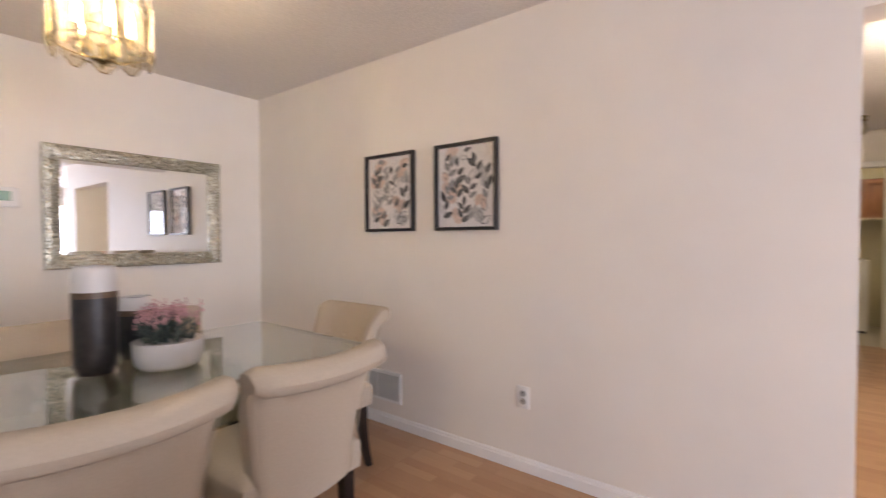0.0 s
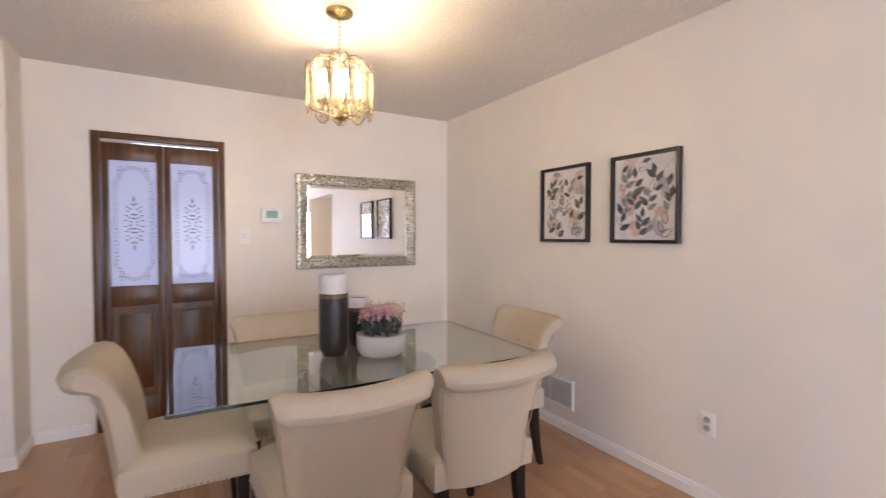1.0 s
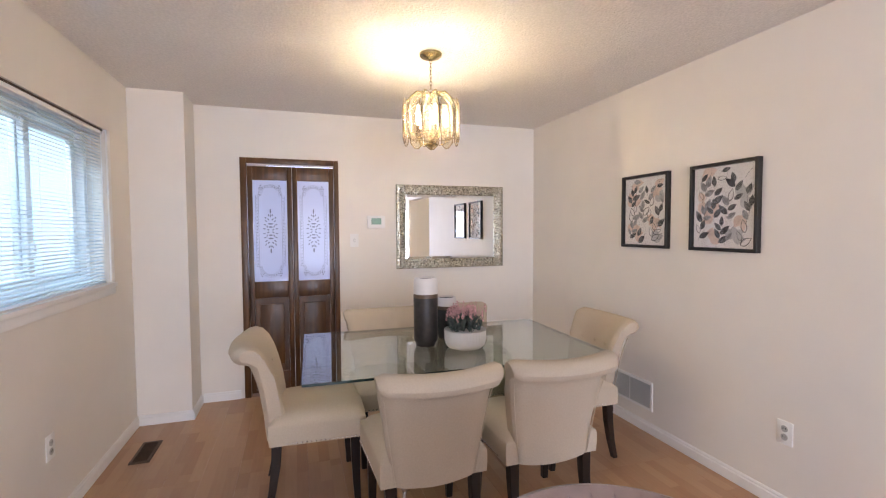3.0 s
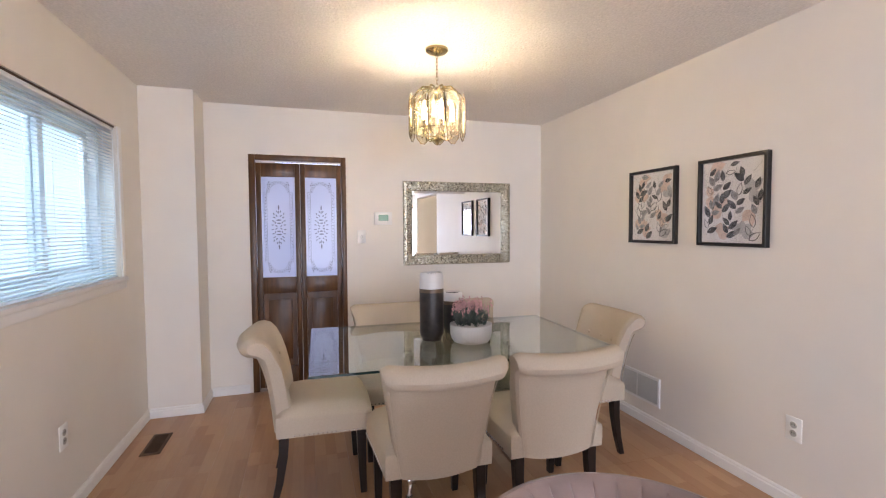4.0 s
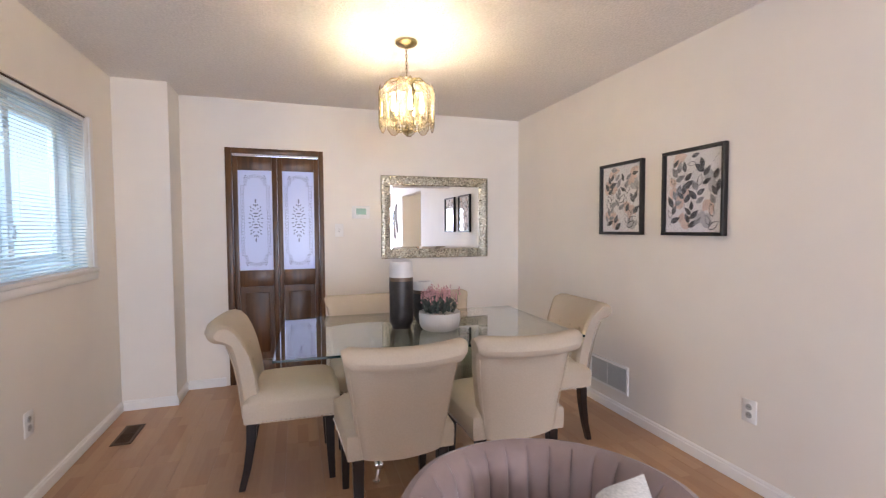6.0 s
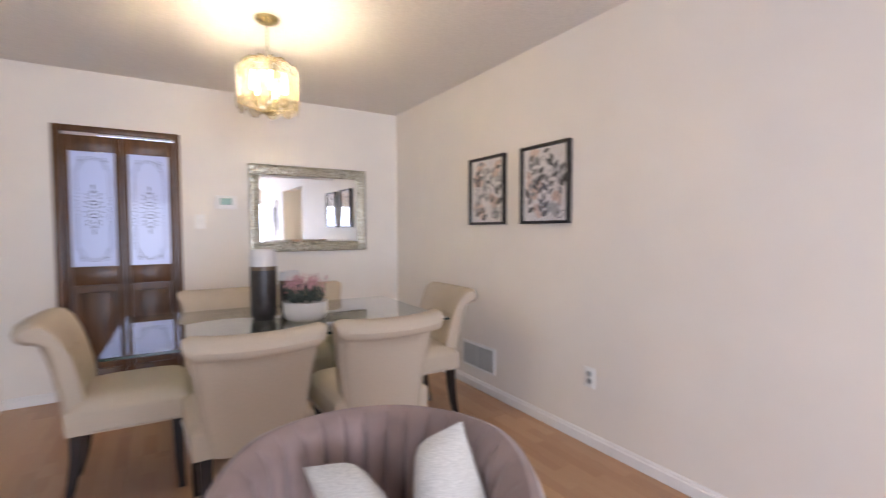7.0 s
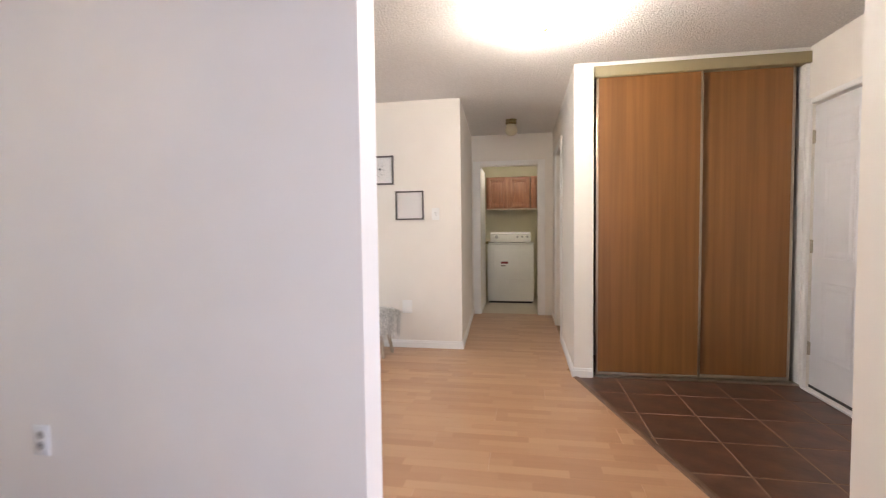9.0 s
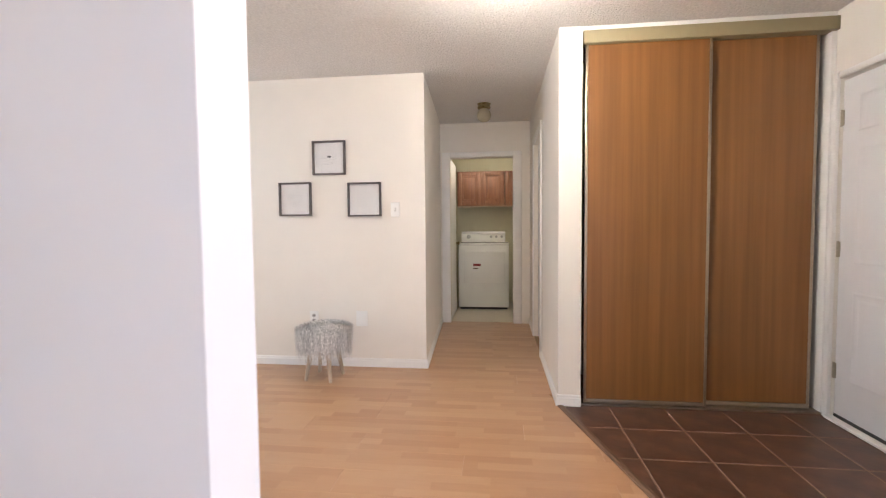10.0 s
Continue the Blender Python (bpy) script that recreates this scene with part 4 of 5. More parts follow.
# ---- chandelier ----
def chandelier():
    cx, cy = -1.868, 0.796
    c = thing("chandelier", "lit brass chandelier with pale amber glass plates", "chandelier", m=pose(cx, cy, 0))
    bm = bmesh.new()
    lathe(bm, [(0.0, 2.402), (0.012, 2.402), (0.025, 2.408), (0.052, 2.416), (0.064, 2.426), (0.066, 2.4385)], 32)
    part("canopy", bm, BRASS, c, "domed brass ceiling canopy", True)
    bm = bmesh.new()
    n = 9
    for i in range(n):
        z = 2.405 - 0.185 * (i + 0.5) / n
        pts = []
        for k in range(13):
            a = 2 * math.pi * k / 12
            u, v = 0.0065 * math.cos(a), 0.0145 * math.sin(a)
            pts.append((u, 0, z + v) if i % 2 else (0, u, z + v))
        tube(bm, pts, 0.0016, 5)
    part("chain", bm, BRASS, c, "brass link chain", True)
    bm = bmesh.new()
    lathe(bm, [(0.0, 1.885), (0.006, 1.890), (0.010, 1.902), (0.034, 1.915), (0.036, 1.921), (0.012, 1.930), (0.009, 1.95), (0.009, 2.18), (0.016, 2.19), (0.016, 2.205), (0.006, 2.222), (0.0, 2.223)], 20)
    part("stem", bm, BRASS, c, "brass stem and finial", True)
    panels = 10
    for i in range(panels):
        a = 2 * math.pi * (i + 0.5) / panels
        q = thing("shade_panel", "", "", m=pose(0.158 * math.cos(a), 0.158 * math.sin(a), 2.045, 0, 0, math.degrees(a) - 90))
        q.parent = c
        bm = bmesh.new()
        hw, hh, ch, t = 0.046, 0.128, 0.032, 0.003
        out = [(-hw, -hh + ch), (-hw + ch, -hh), (hw - ch, -hh), (hw, -hh + ch), (hw, hh - ch), (hw - ch, hh), (-hw + ch, hh), (-hw, hh - ch)]
        rings = [[bm.verts.new((x * k, y, z * kz)) for x, z in out] for k, kz, y in ((0.90, 0.96, -t), (1, 1, -t * 0.3), (1, 1, t * 0.3), (0.90, 0.96, t))]
        for r0, r1 in zip(rings, rings[1:]):
            for j in range(8):
                bm.faces.new((r0[j], r0[(j + 1) % 8], r1[(j + 1) % 8], r1[j]))
        part("bevelled_rim", bm, SHADEEDGE, q, "amber bevelled rim")
        bm = bmesh.new()
        lo, hi = [[bm.verts.new((x * 0.90, y, z * 0.96)) for x, z in out] for y in (-t, t)]
        bm.faces.new(lo[::-1]), bm.faces.new(hi)
        part("glass", bm, SHADEGLASS, q, "clear glass plate")
        for sz in (-0.085, 0.085):
            bm = bmesh.new()
            bmesh.ops.create_uvsphere(bm, u_segments=8, v_segments=5, radius=0.006, matrix=Matrix.Translation((0, 0.005, sz)))
            part("screw_cap", bm, BRASS, q, smooth=True)
    for i in range(panels):
        a = 2 * math.pi * i / panels
        d = Vector((math.cos(a), math.sin(a), 0))
        bm = bmesh.new()
        tube(bm, [tuple(d * r + Vector((0, 0, z))) for r, z in ((0.012, 2.196), (0.05, 2.214), (0.10, 2.206), (0.142, 2.168), (0.153, 2.12), (0.154, 2.03), (0.154, 1.99))], 0.0055, 6)
        part("upper_arm", bm, BRASS, c, smooth=True)
        if i % 2 == 0:
            bm = bmesh.new()
            tube(bm, [tuple(d * r + Vector((0, 0, z))) for r, z in ((0.012, 1.928), (0.05, 1.915), (0.082, 1.925), (0.088, 1.965))], 0.0036, 6)
            lathe(bm, [(0.0, 1.962), (0.016, 1.964), (0.018, 1.972), (0.011, 1.976), (0.011, 2.02), (0.0, 2.021)], 12, tuple(d * 0.088))
            arm = part("lamp_arm", bm, BRASS, c, smooth=True)
            bm = bmesh.new()
            lathe(bm, [(0.001, 2.021), (0.009, 2.022), (0.0135, 2.036), (0.0140, 2.060), (0.0115, 2.096), (0.006, 2.126), (0.001, 2.136)], 12, tuple(d * 0.088))
            part("bulb", bm, BULB, arm, "glowing candle bulb", True).visible_shadow = False
            bm = bmesh.new()
            tube(bm, [tuple(d * 0.088 + Vector((0, 0, z))) for z in (2.036, 2.096)], 0.003, 6)
            part("filament", bm, FILAMENT, arm)
    bm = bmesh.new()
    for z in (2.112, 1.968):
        tube(bm, [(0.148 * math.cos(2 * math.pi * k / 40), 0.148 * math.sin(2 * math.pi * k / 40), z) for k in range(41)], 0.003, 6)
    part("ring", bm, BRASS, c, smooth=True)


chandelier()


# ---- mirror and pictures ----
def frame_ring(bm, w, h, fw, prof):
    """Picture frame about the origin in the xz plane, facing -y: prof gives (inset, depth) pairs."""
    rings = []
    for ins, d in prof:
        rings.append([bm.verts.new((sx * (w / 2 - ins), -d, sz * (h / 2 - ins))) for sx, sz in ((-1, -1), (1, -1), (1, 1), (-1, 1))])
    for a, b in zip(rings, rings[1:]):
        for i in range(4):
            bm.faces.new((a[i], a[(i + 1) % 4], b[(i + 1) % 4], b[i]))


mir = thing("wall_mirror", "rectangular wall mirror in a hammered silver-leaf frame", "mirror", m=pose(WX + 0.003, 1.457, 1.450, 0, 0, 90.0))
bm = bmesh.new()
MW, MH = 1.078, 0.782
frame_ring(bm, MW, MH, 0.10, [(0.0, 0.0), (0.0, 0.026), (0.006, 0.032), (0.030, 0.034), (0.078, 0.026), (0.088, 0.020), (0.090, 0.012)])
fr = part("mirror_frame", bm, SILVERLEAF, mir, "mosaic of small silver-leaf chips")
bm = bmesh.new()
rng = random.Random(3)
for side in range(4):
    horizontal = side < 2
    length = MW if horizontal else MH - 0.18
    n = int(length / 0.0165)
    for i in range(n):
        for j in range(5):
            u = -length / 2 + (i + 0.5 + rng.uniform(-0.3, 0.3)) * length / n
            v = 0.013 + j * 0.0165 + rng.uniform(-0.003, 0.003)
            if horizontal:
                edge = MH / 2 if side == 0 else -MH / 2
                x, z = u, edge - v if side == 0 else edge + v
                if abs(x) > MW / 2 - 0.01:
                    continue
            else:
                edge = MW / 2 if side == 2 else -MW / 2
                x, z = (edge - v if side == 2 else edge + v), u
            a, s1, s2 = rng.uniform(0, 3.14), rng.uniform(0.007, 0.011), rng.uniform(0.003, 0.0055)
            d = 0.0345 - 0.006 * max(0, j - 1) / 3
            ca, sa = math.cos(a), math.sin(a)
            t1, t2 = rng.uniform(-0.002, 0.002), rng.uniform(-0.002, 0.002)
            ring = [(p * s1, q * s2) for p, q in ((-1, 0), (-0.4, -1), (0.4, -1), (1, 0), (0.4, 1), (-0.4, 1))]
            tops = [bm.verts.new((x + p * ca - q * sa, -d - 0.003 + t1 * p / s1 + t2 * q / s2, z + p * sa + q * ca)) for p, q in ring]
            lows = [bm.verts.new((x + 1.15 * (p * ca - q * sa), -d + 0.006, z + 1.15 * (p * sa + q * ca))) for p, q in ring]
            bm.faces.new(tops)
            for k in range(6):
                bm.faces.new((tops[k], tops[(k + 1) % 6], lows[(k + 1) % 6], lows[k]))
chips = part("mosaic", bm, SILVERLEAF, mir, "overlapping silver leaf chips")
tagged(chips, kind="stuff")
bm = bmesh.new()
iw, ih = MW / 2 - 0.089, MH / 2 - 0.089
rings = [[bm.verts.new((sx * (iw - i), -d, sz * (ih - i))) for sx, sz in ((-1, -1), (1, -1), (1, 1), (-1, 1))] for i, d in ((0, 0.013), (0.022, 0.0155))]
for i in range(4):
    bm.faces.new((rings[0][i], rings[0][(i + 1) % 4], rings[1][(i + 1) % 4], rings[1][i]))
bm.faces.new(rings[1])
part("mirror_glass", bm, MIRROR, mir, "bevelled mirror glass")

INK = [mat("ink_black", (0.03, 0.03, 0.034), 0.8, grain=0.5, scale=28, bump=0.0, tint=(0.16, 0.16, 0.165)), mat("ink_grey", (0.24, 0.24, 0.25), 0.8, grain=0.3, scale=40, bump=0.0, tint=(0.40, 0.40, 0.41)), mat("ink_blush", (0.66, 0.48, 0.40), 0.85, grain=0.15, scale=15, bump=0.0, tint=(0.72, 0.60, 0.54)), mat("ink_pale", (0.48, 0.48, 0.49), 0.85, grain=0.1, scale=15, bump=0.0)]


def leaf_outline(bm, x, z, length, width, turn, d, hollow=False):
    pts = []
    for k in range(9):
        f = k / 8
        pts.append((f * length, width * math.sin(math.pi * f ** 0.8)))
    side = pts + [(p, -q) for p, q in pts[-2:0:-1]]
    ca, sa = math.cos(turn), math.sin(turn)
    at = lambda p, q: bm.verts.new((x + p * ca - q * sa, -d, z + p * sa + q * ca))
    if hollow:
        mid = length / 2
        outer, inner = [at(p, q) for p, q in side], [at(mid + (p - mid) * 0.86, q * 0.76) for p, q in side]
        for i in range(len(side)):
            bm.faces.new((outer[i], outer[(i + 1) % len(side)], inner[(i + 1) % len(side)], inner[i]))
    else:
        bm.faces.new([at(p, q) for p, q in side])


def leaf_print(x, label, seed):
    w, h = 0.428, 0.506
    p = thing("framed_print", label, "picture", "pair of leaf prints", pose(x, PY - 0.001, 1.545))
    bm = bmesh.new()
    frame_ring(bm, w, h, 0.02, [(0, 0), (0, 0.030), (0.002, 0.032), (0.017, 0.032), (0.019, 0.030), (0.020, 0.010)])
    part("frame", bm, BLACK, p, "narrow black frame")
    bm = bmesh.new()
    box(bm, -w / 2 + 0.0195, w / 2 - 0.0195, -0.010, -0.002, -h / 2 + 0.0195, h / 2 - 0.0195)
    sheet = part("print", bm, PAPER, p, "watercolour leaves in charcoal, grey and blush")
    rng = random.Random(seed)
    bms = [bmesh.new() for _ in INK]
    inside = lambda px, pz: abs(px) < w / 2 - 0.032 and abs(pz) < h / 2 - 0.032
    # soft washes: fans of broad petals
    for i in range(8):
        cx, cz = (i % 2 - 0.5) * 0.18 + rng.uniform(-0.05, 0.05), (i // 2 - 1.5) * 0.115 + rng.uniform(-0.03, 0.03)
        fan = rng.uniform(0, 6.28)
        for k in range(4):
            L, turn = rng.uniform(0.065, 0.10), fan + 0.75 * k
            if inside(cx + L * math.cos(turn), cz + L * math.sin(turn)) and inside(cx, cz):
                leaf_outline(bms[3 if i % 4 == 1 else 2], cx, cz, L, rng.uniform(0.022, 0.034), turn, 0.0104 + 0.00004 * (4 * i + k))
    # sprigs: a curved stem with a few leaves on either side and one at the tip
    taken = []
    for i in range(16):
        cx, cz = (i % 4 - 1.5) * 0.088 + rng.uniform(-0.03, 0.03), (i // 4 - 1.75) * 0.118 + rng.uniform(-0.025, 0.025)
        up, bend = rng.uniform(0.9, 2.2), rng.uniform(-0.35, 0.35)
        px, pz, style = cx, cz, rng.choice((0, 0, 0, 1, 1, 4))
        for k in range(5):
            L = rng.uniform(0.056, 0.082)
            turn = up + (0.85 if k % 2 else -0.85) * rng.uniform(0.8, 1.15) if k < 4 else up
            mx, mz = px + 0.55 * L * math.cos(turn), pz + 0.55 * L * math.sin(turn)
            free = all((mx - ax) ** 2 + (mz - az) ** 2 > 0.031 ** 2 for ax, az in taken)
            if free and inside(px + L * math.cos(turn), pz + L * math.sin(turn)) and inside(px, pz):
                taken.append((mx, mz))
                kind = style if rng.random() < 0.7 else rng.choice((0, 1, 4))
                d = 0.0122 + 0.00002 * (5 * i + k)
                leaf_outline(bms[0 if kind == 4 else kind], px, pz, L, L * rng.uniform(0.21, 0.27), turn, d, kind == 4)
                if kind == 1:
                    leaf_outline(bms[0], px, pz, L, 0.0010, turn, 0.0144)
            if k < 4:
                qx, qz = px + 0.024 * math.cos(up), pz + 0.024 * math.sin(up)
                if inside(qx, qz) and inside(px, pz):
                    leaf_outline(bms[0], px, pz, 0.026, 0.0009, up, 0.0143)
                px, pz, up = qx, qz, up + bend * 0.4
    for b, ink, nm in zip(bms, INK, ("ink_leaves", "grey_leaves", "blush_wash", "pale_wash")):
        part(nm, b, ink, sheet)
    g = block("glazing", -w / 2 + 0.0195, w / 2 - 0.0195, -0.0185, -0.017, -h / 2 + 0.0195, h / 2 - 0.0195, PICGLASS, p, "clear picture glass")
    g.visible_shadow = False


leaf_print(-1.870, "black-framed watercolour leaf print on the cream wall", 11)
leaf_print(-1.271, "black-framed leaf print with larger blush washes", 29)


def small_print(x, z, kind, label):
    p = thing("shadow_box", label, "picture", "three small prints", pose(x, HY - 0.001, z))
    w = 0.283
    bm = bmesh.new()
    frame_ring(bm, w, w, 0.014, [(0, 0), (0, 0.030), (0.012, 0.030), (0.014, 0.028), (0.014, 0.006)])
    part("frame", bm, GREYFRAME, p, "grey-brown wooden frame")
    s = block("backing", -w / 2 + 0.0135, w / 2 - 0.0135, -0.008, -0.001, -w / 2 + 0.0135, w / 2 - 0.0135, PAPER, p, "pale paper with a fine line figure")
    bm = bmesh.new()
    rng = random.Random(kind)
    if kind == 1:
        for k in range(40):
            a = rng.uniform(0, 6.28)
            r = 0.008 + 0.055 * rng.random()
            leaf_outline(bm, r * math.cos(a), r * math.sin(a), 0.022, 0.0006, a, 0.0085)
        for k in range(5):
            leaf_outline(bm, 0.0, 0.002, 0.022, 0.006, 1.57 + 0.5 * (k - 2), 0.0087 + 0.0001 * k)
    else:
        for r, n in ((0.018, 18), (0.03, 30), (0.045, 44), (0.06, 60)):
            for k in range(n):
                a = 6.283 * k / n
                leaf_outline(bm, r * math.cos(a), r * math.sin(a), 0.009, 0.0009, a + (0.6 if kind == 2 else 0), 0.0085)
    part("figure", bm, INK[0] if kind == 1 else INK[1 if kind == 2 else 3], s)
    g = block("glazing", -w / 2 + 0.0135, w / 2 - 0.0135, -0.024, -0.0225, -w / 2 + 0.0135, w / 2 - 0.0135, PICGLASS, p, "clear picture glass")
    g.visible_shadow = False


small_print(-0.485, 1.771, 1, "grey-framed burst print hung above two others")
small_print(-0.789, 1.429, 2, "grey-framed print of fine rings")
small_print(-0.184, 1.419, 3, "grey-framed print of a pale rosette")

art = thing("wall_sculpture", "pair of curved dark metal wave strips on the wall", "wall art", m=pose(2.55, PY - 0.001, 1.50))
for ox, oz, sg in ((-0.12, 0.08, 1), (0.14, -0.06, 1)):
    bm = bmesh.new()
    cols = []
    for k in range(17):
        f = k / 16
        z = 0.32 * (1 - 2 * f)
        x = 0.09 * math.sin(f * 4.4)
        hw = 0.045 * math.sin(math.pi * min(max(f, 0.04), 0.97))
        cols.append([bm.verts.new((ox + x + s * hw, y, oz + z)) for s, y in ((-1, -0.012), (1, -0.03), (1, -0.026), (-1, -0.002))])
    for a, b in zip(cols, cols[1:]):
        for i in range(4):
            bm.faces.new((a[i], a[(i + 1) % 4], b[(i + 1) % 4], b[i]))
    bm.faces.new(cols[0]), bm.faces.new(cols[-1][::-1])
    part("wave_strip", bm, GREYFRAME, art, smooth=True)


# ---- fittings on the walls and floor ----
def plate(name, label, category, m, w, h, kind):
    """Wall plate in the local xz plane, facing -y."""
    p = thing(name, label, category, m=m)
    block("cover_plate", -w / 2, w / 2, -0.006, -0.0005, -h / 2, h / 2, PLASTIC, p, bevel=0.0025)
    if kind == "outlet":
        for z in (-0.021, 0.021):
            bm = bmesh.new()
            lathe(bm, [(0.0, 0), (0.0165, 0), (0.0165, 0.0025), (0.0, 0.003)], 20)
            r = part("receptacle", bm, GREYVENT, p, smooth=True)
            r.matrix_basis = pose(0, -0.006, z, 90, 0, 0)
            bm = bmesh.new()
            for x in (-0.0055, 0.0055):
                box(bm, x - 0.0014, x + 0.0014, -0.002, 0.007, 0.0028, 0.0034)
            part("slots", bm, DARKHOLE, r)
    if kind == "switch":
        block("toggle", -0.006, 0.006, -0.016, -0.0062, -0.011, 0.011, PLASTIC, p, bevel=0.002)
        block("slot", -0.008, 0.008, -0.0068, -0.0061, -0.014, 0.014, GREYVENT, p)


plate("wall_outlet", "white duplex outlet low on the picture wall", "outlet", pose(-0.908, PY, 0.397), 0.078, 0.120, "outlet")
plate("wall_outlet", "white duplex outlet under the window", "outlet", pose(-1.90, SY, 0.405, 0, 0, 180), 0.078, 0.120, "outlet")
plate("wall_outlet", "white outlet in the hall behind the stool", "outlet", pose(-0.65, HY, 0.412), 0.078, 0.12, "outlet")
plate("blank_plate", "blank white cover plate low on the hall wall", "cover plate", pose(-0.227, HY, 0.413), 0.10, 0.13, "")
plate("light_switch", "white toggle switch on the hall wall", "switch", pose(0.074, HY, 1.332), 0.075, 0.118, "switch")
plate("light_switch", "white toggle switch beside the bifold door", "switch", pose(WX, 0.535, 1.33, 0, 0, 90), 0.075, 0.118, "switch")
th = thing("thermostat", "white thermostat with a green display", "thermostat", m=pose(WX, 0.732, 1.495, 0, 0, 90))
block("housing", -0.082, 0.082, -0.028, -0.0005, -0.058, 0.058, PLASTIC, th, bevel=0.008)
block("display", -0.045, 0.045, -0.0295, -0.0282, -0.022, 0.034, SCREEN, th, "green display")


def grille(name, label, m, w, h, slats, mt, dark):
    g = thing(name, label, "vent", m=m)
    bm = bmesh.new()
    frame_ring(bm, w, h, 0.02, [(0, 0.0006), (0.003, 0.008), (0.018, 0.009), (0.020, 0.006), (0.020, 0.0012)])
    part("frame", bm, mt, g)
    block("backing", -w / 2 + 0.019, w / 2 - 0.019, -0.0012, -0.0004, -h / 2 + 0.019, h / 2 - 0.019, dark, g)
    bm = bmesh.new()
    box(bm, -w / 2 + 0.021, w / 2 - 0.021, -0.0045, 0.0045, -0.0007, 0.0007)
    me = mesh_of(bm, "slat", LOUVRE if mt is PLASTIC else mt)
    for i in range(slats):
        s = new("slat", me)
        s.parent = g
        s.matrix_basis = pose(0, -0.0065, -h / 2 + 0.021 + (h - 0.042) * (i + 0.5) / slats, 35, 0, 0)
    block("mullion", -0.004, 0.004, -0.0122, -0.0112, -h / 2 + 0.02, h / 2 - 0.02, mt, g)


grille("return_air_vent", "white louvred return air vent near the floor", pose(-1.995, PY, 0.258), 0.425, 0.205, 16, PLASTIC, TRIM)
grille("floor_register", "bronze floor register set in the laminate", pose(-2.62, -0.905, 0.001, -90, 0, 0), 0.30, 0.115, 9, BRONZE, DARKHOLE)


# ---- armchair and cushion ----
def armchair():
    c = thing("barrel_armchair", "mauve velvet barrel armchair with channel-tufted back", "armchair", m=pose(0.030, 0.615, 0, 0, 0, -29))
    # local +x is the front; the back sweeps round through -x
    bm = bmesh.new()
    n = 264
    span = radians(128)
    cols = []
    R, T = 0.328, 0.085
    for i in range(n + 1):
        a = math.pi + span * (2 * i / n - 1)
        f = abs(2 * i / n - 1)
        top = 0.803 - 0.10 * max(0, (f - 0.45) / 0.55) ** 1.6
        ch = 0.017 * abs(math.sin((2 * i / n - 1) * math.pi * 11)) ** 0.4 if f < 0.93 else 0
        prof = [(R - T + 0.012 - ch, 0.40), (R - T + 0.006 - ch, 0.50), (R - T - ch * 0.9, 0.62), (R - T + 0.004 - ch * 0.9, top - 0.06), (R - T + 0.012 - ch * 0.7, top - 0.028), (R - T + 0.030 - ch * 0.35, top - 0.006 - ch * 0.25), (R - T + 0.052, top), (R - 0.014, top - 0.008), (R, top - 0.034), (R + 0.002, top - 0.08), (R - 0.006, 0.45), (R - 0.035, 0.18)]
        k = 1 - 0.12 * max(0, (f - 0.94) / 0.06)
        cols.append([bm.verts.new(((R - T / 2 + (r - R + T / 2) * k) * math.cos(a) * (1.0 if math.cos(a) < 0 else 1.12), (R - T / 2 + (r - R + T / 2) * k) * math.sin(a), z)) for r, z in prof])
    m = len(cols[0])
    for a, b in zip(cols, cols[1:]):
        for j in range(m):
            bm.faces.new((a[j], a[(j + 1) % m], b[(j + 1) % m], b[j]))
    bm.faces.new(cols[0]), bm.faces.new(cols[-1][::-1])
    part("back", bm, VELVET, c, "channel-tufted curved back", True)
    bm = bmesh.new()
    lathe(bm, [(0.20, 0.20), (0.255, 0.22), (0.262, 0.30), (0.262, 0.40), (0.25, 0.435), (0.20, 0.448)], 48, (0.03, 0, 0))
    part("seat", bm, VELVET, c, "round velvet seat", True)
    bm = bmesh.new()
    lathe(bm, [(0.21, 0.0), (0.22, 0.006), (0.22, 0.10), (0.25, 0.205)], 48)
    part("plinth", bm, VELVET, c, smooth=True)


armchair()


def pillow(tl, tr, drop):
    """Square scatter cushion stood on a corner edge, dented between its two upper corners."""
    c = thing("scatter_cushion", "pale grey woven cushion with a dented top edge", "cushion")
    bm = bmesh.new()
    tl, tr = Vector(tl), Vector(tr)
    ux = tr - tl
    down = Vector(drop)
    nrm = ux.cross(down).normalized()
    n = 20
    sheets = []
    for sg in (1, -1):
        g = []
        for j in range(n + 1):
            row = []
            for i in range(n + 1):
                u, v = 2 * i / n - 1, 2 * j / n - 1
                pu, pv = u * (1 - 0.10 * (1 - abs(v) ** 1.5)), v * (1 - 0.10 * (1 - abs(u) ** 1.5))
                dent = 0.13 * math.exp(-(u / 0.24) ** 2) * ((1 - v) / 2) ** 1.5
                puff = 0.075 * ((1 - u * u) * (1 - v * v)) ** 0.55 * (1 - 0.5 * math.exp(-(u / 0.3) ** 2) * (1 - v) / 2)
                p = tl + ux * ((pu + 1) / 2) + down * ((pv + 1) / 2) + down.normalized() * dent + nrm * sg * puff
                row.append(bm.verts.new(p))
            g.append(row)
        for j in range(n):
            for i in range(n):
                bm.faces.new((g[j][i], g[j][i + 1], g[j + 1][i + 1], g[j + 1][i]))
        sheets.append(g)
    bmesh.ops.remove_doubles(bm, verts=bm.verts[:], dist=0.0004)
    part("cover", bm, WEAVE, c, smooth=True)


pillow((0.046, 0.806, 0.850), (-0.115, 0.515, 0.760), (0.22, 0.05, -0.33))


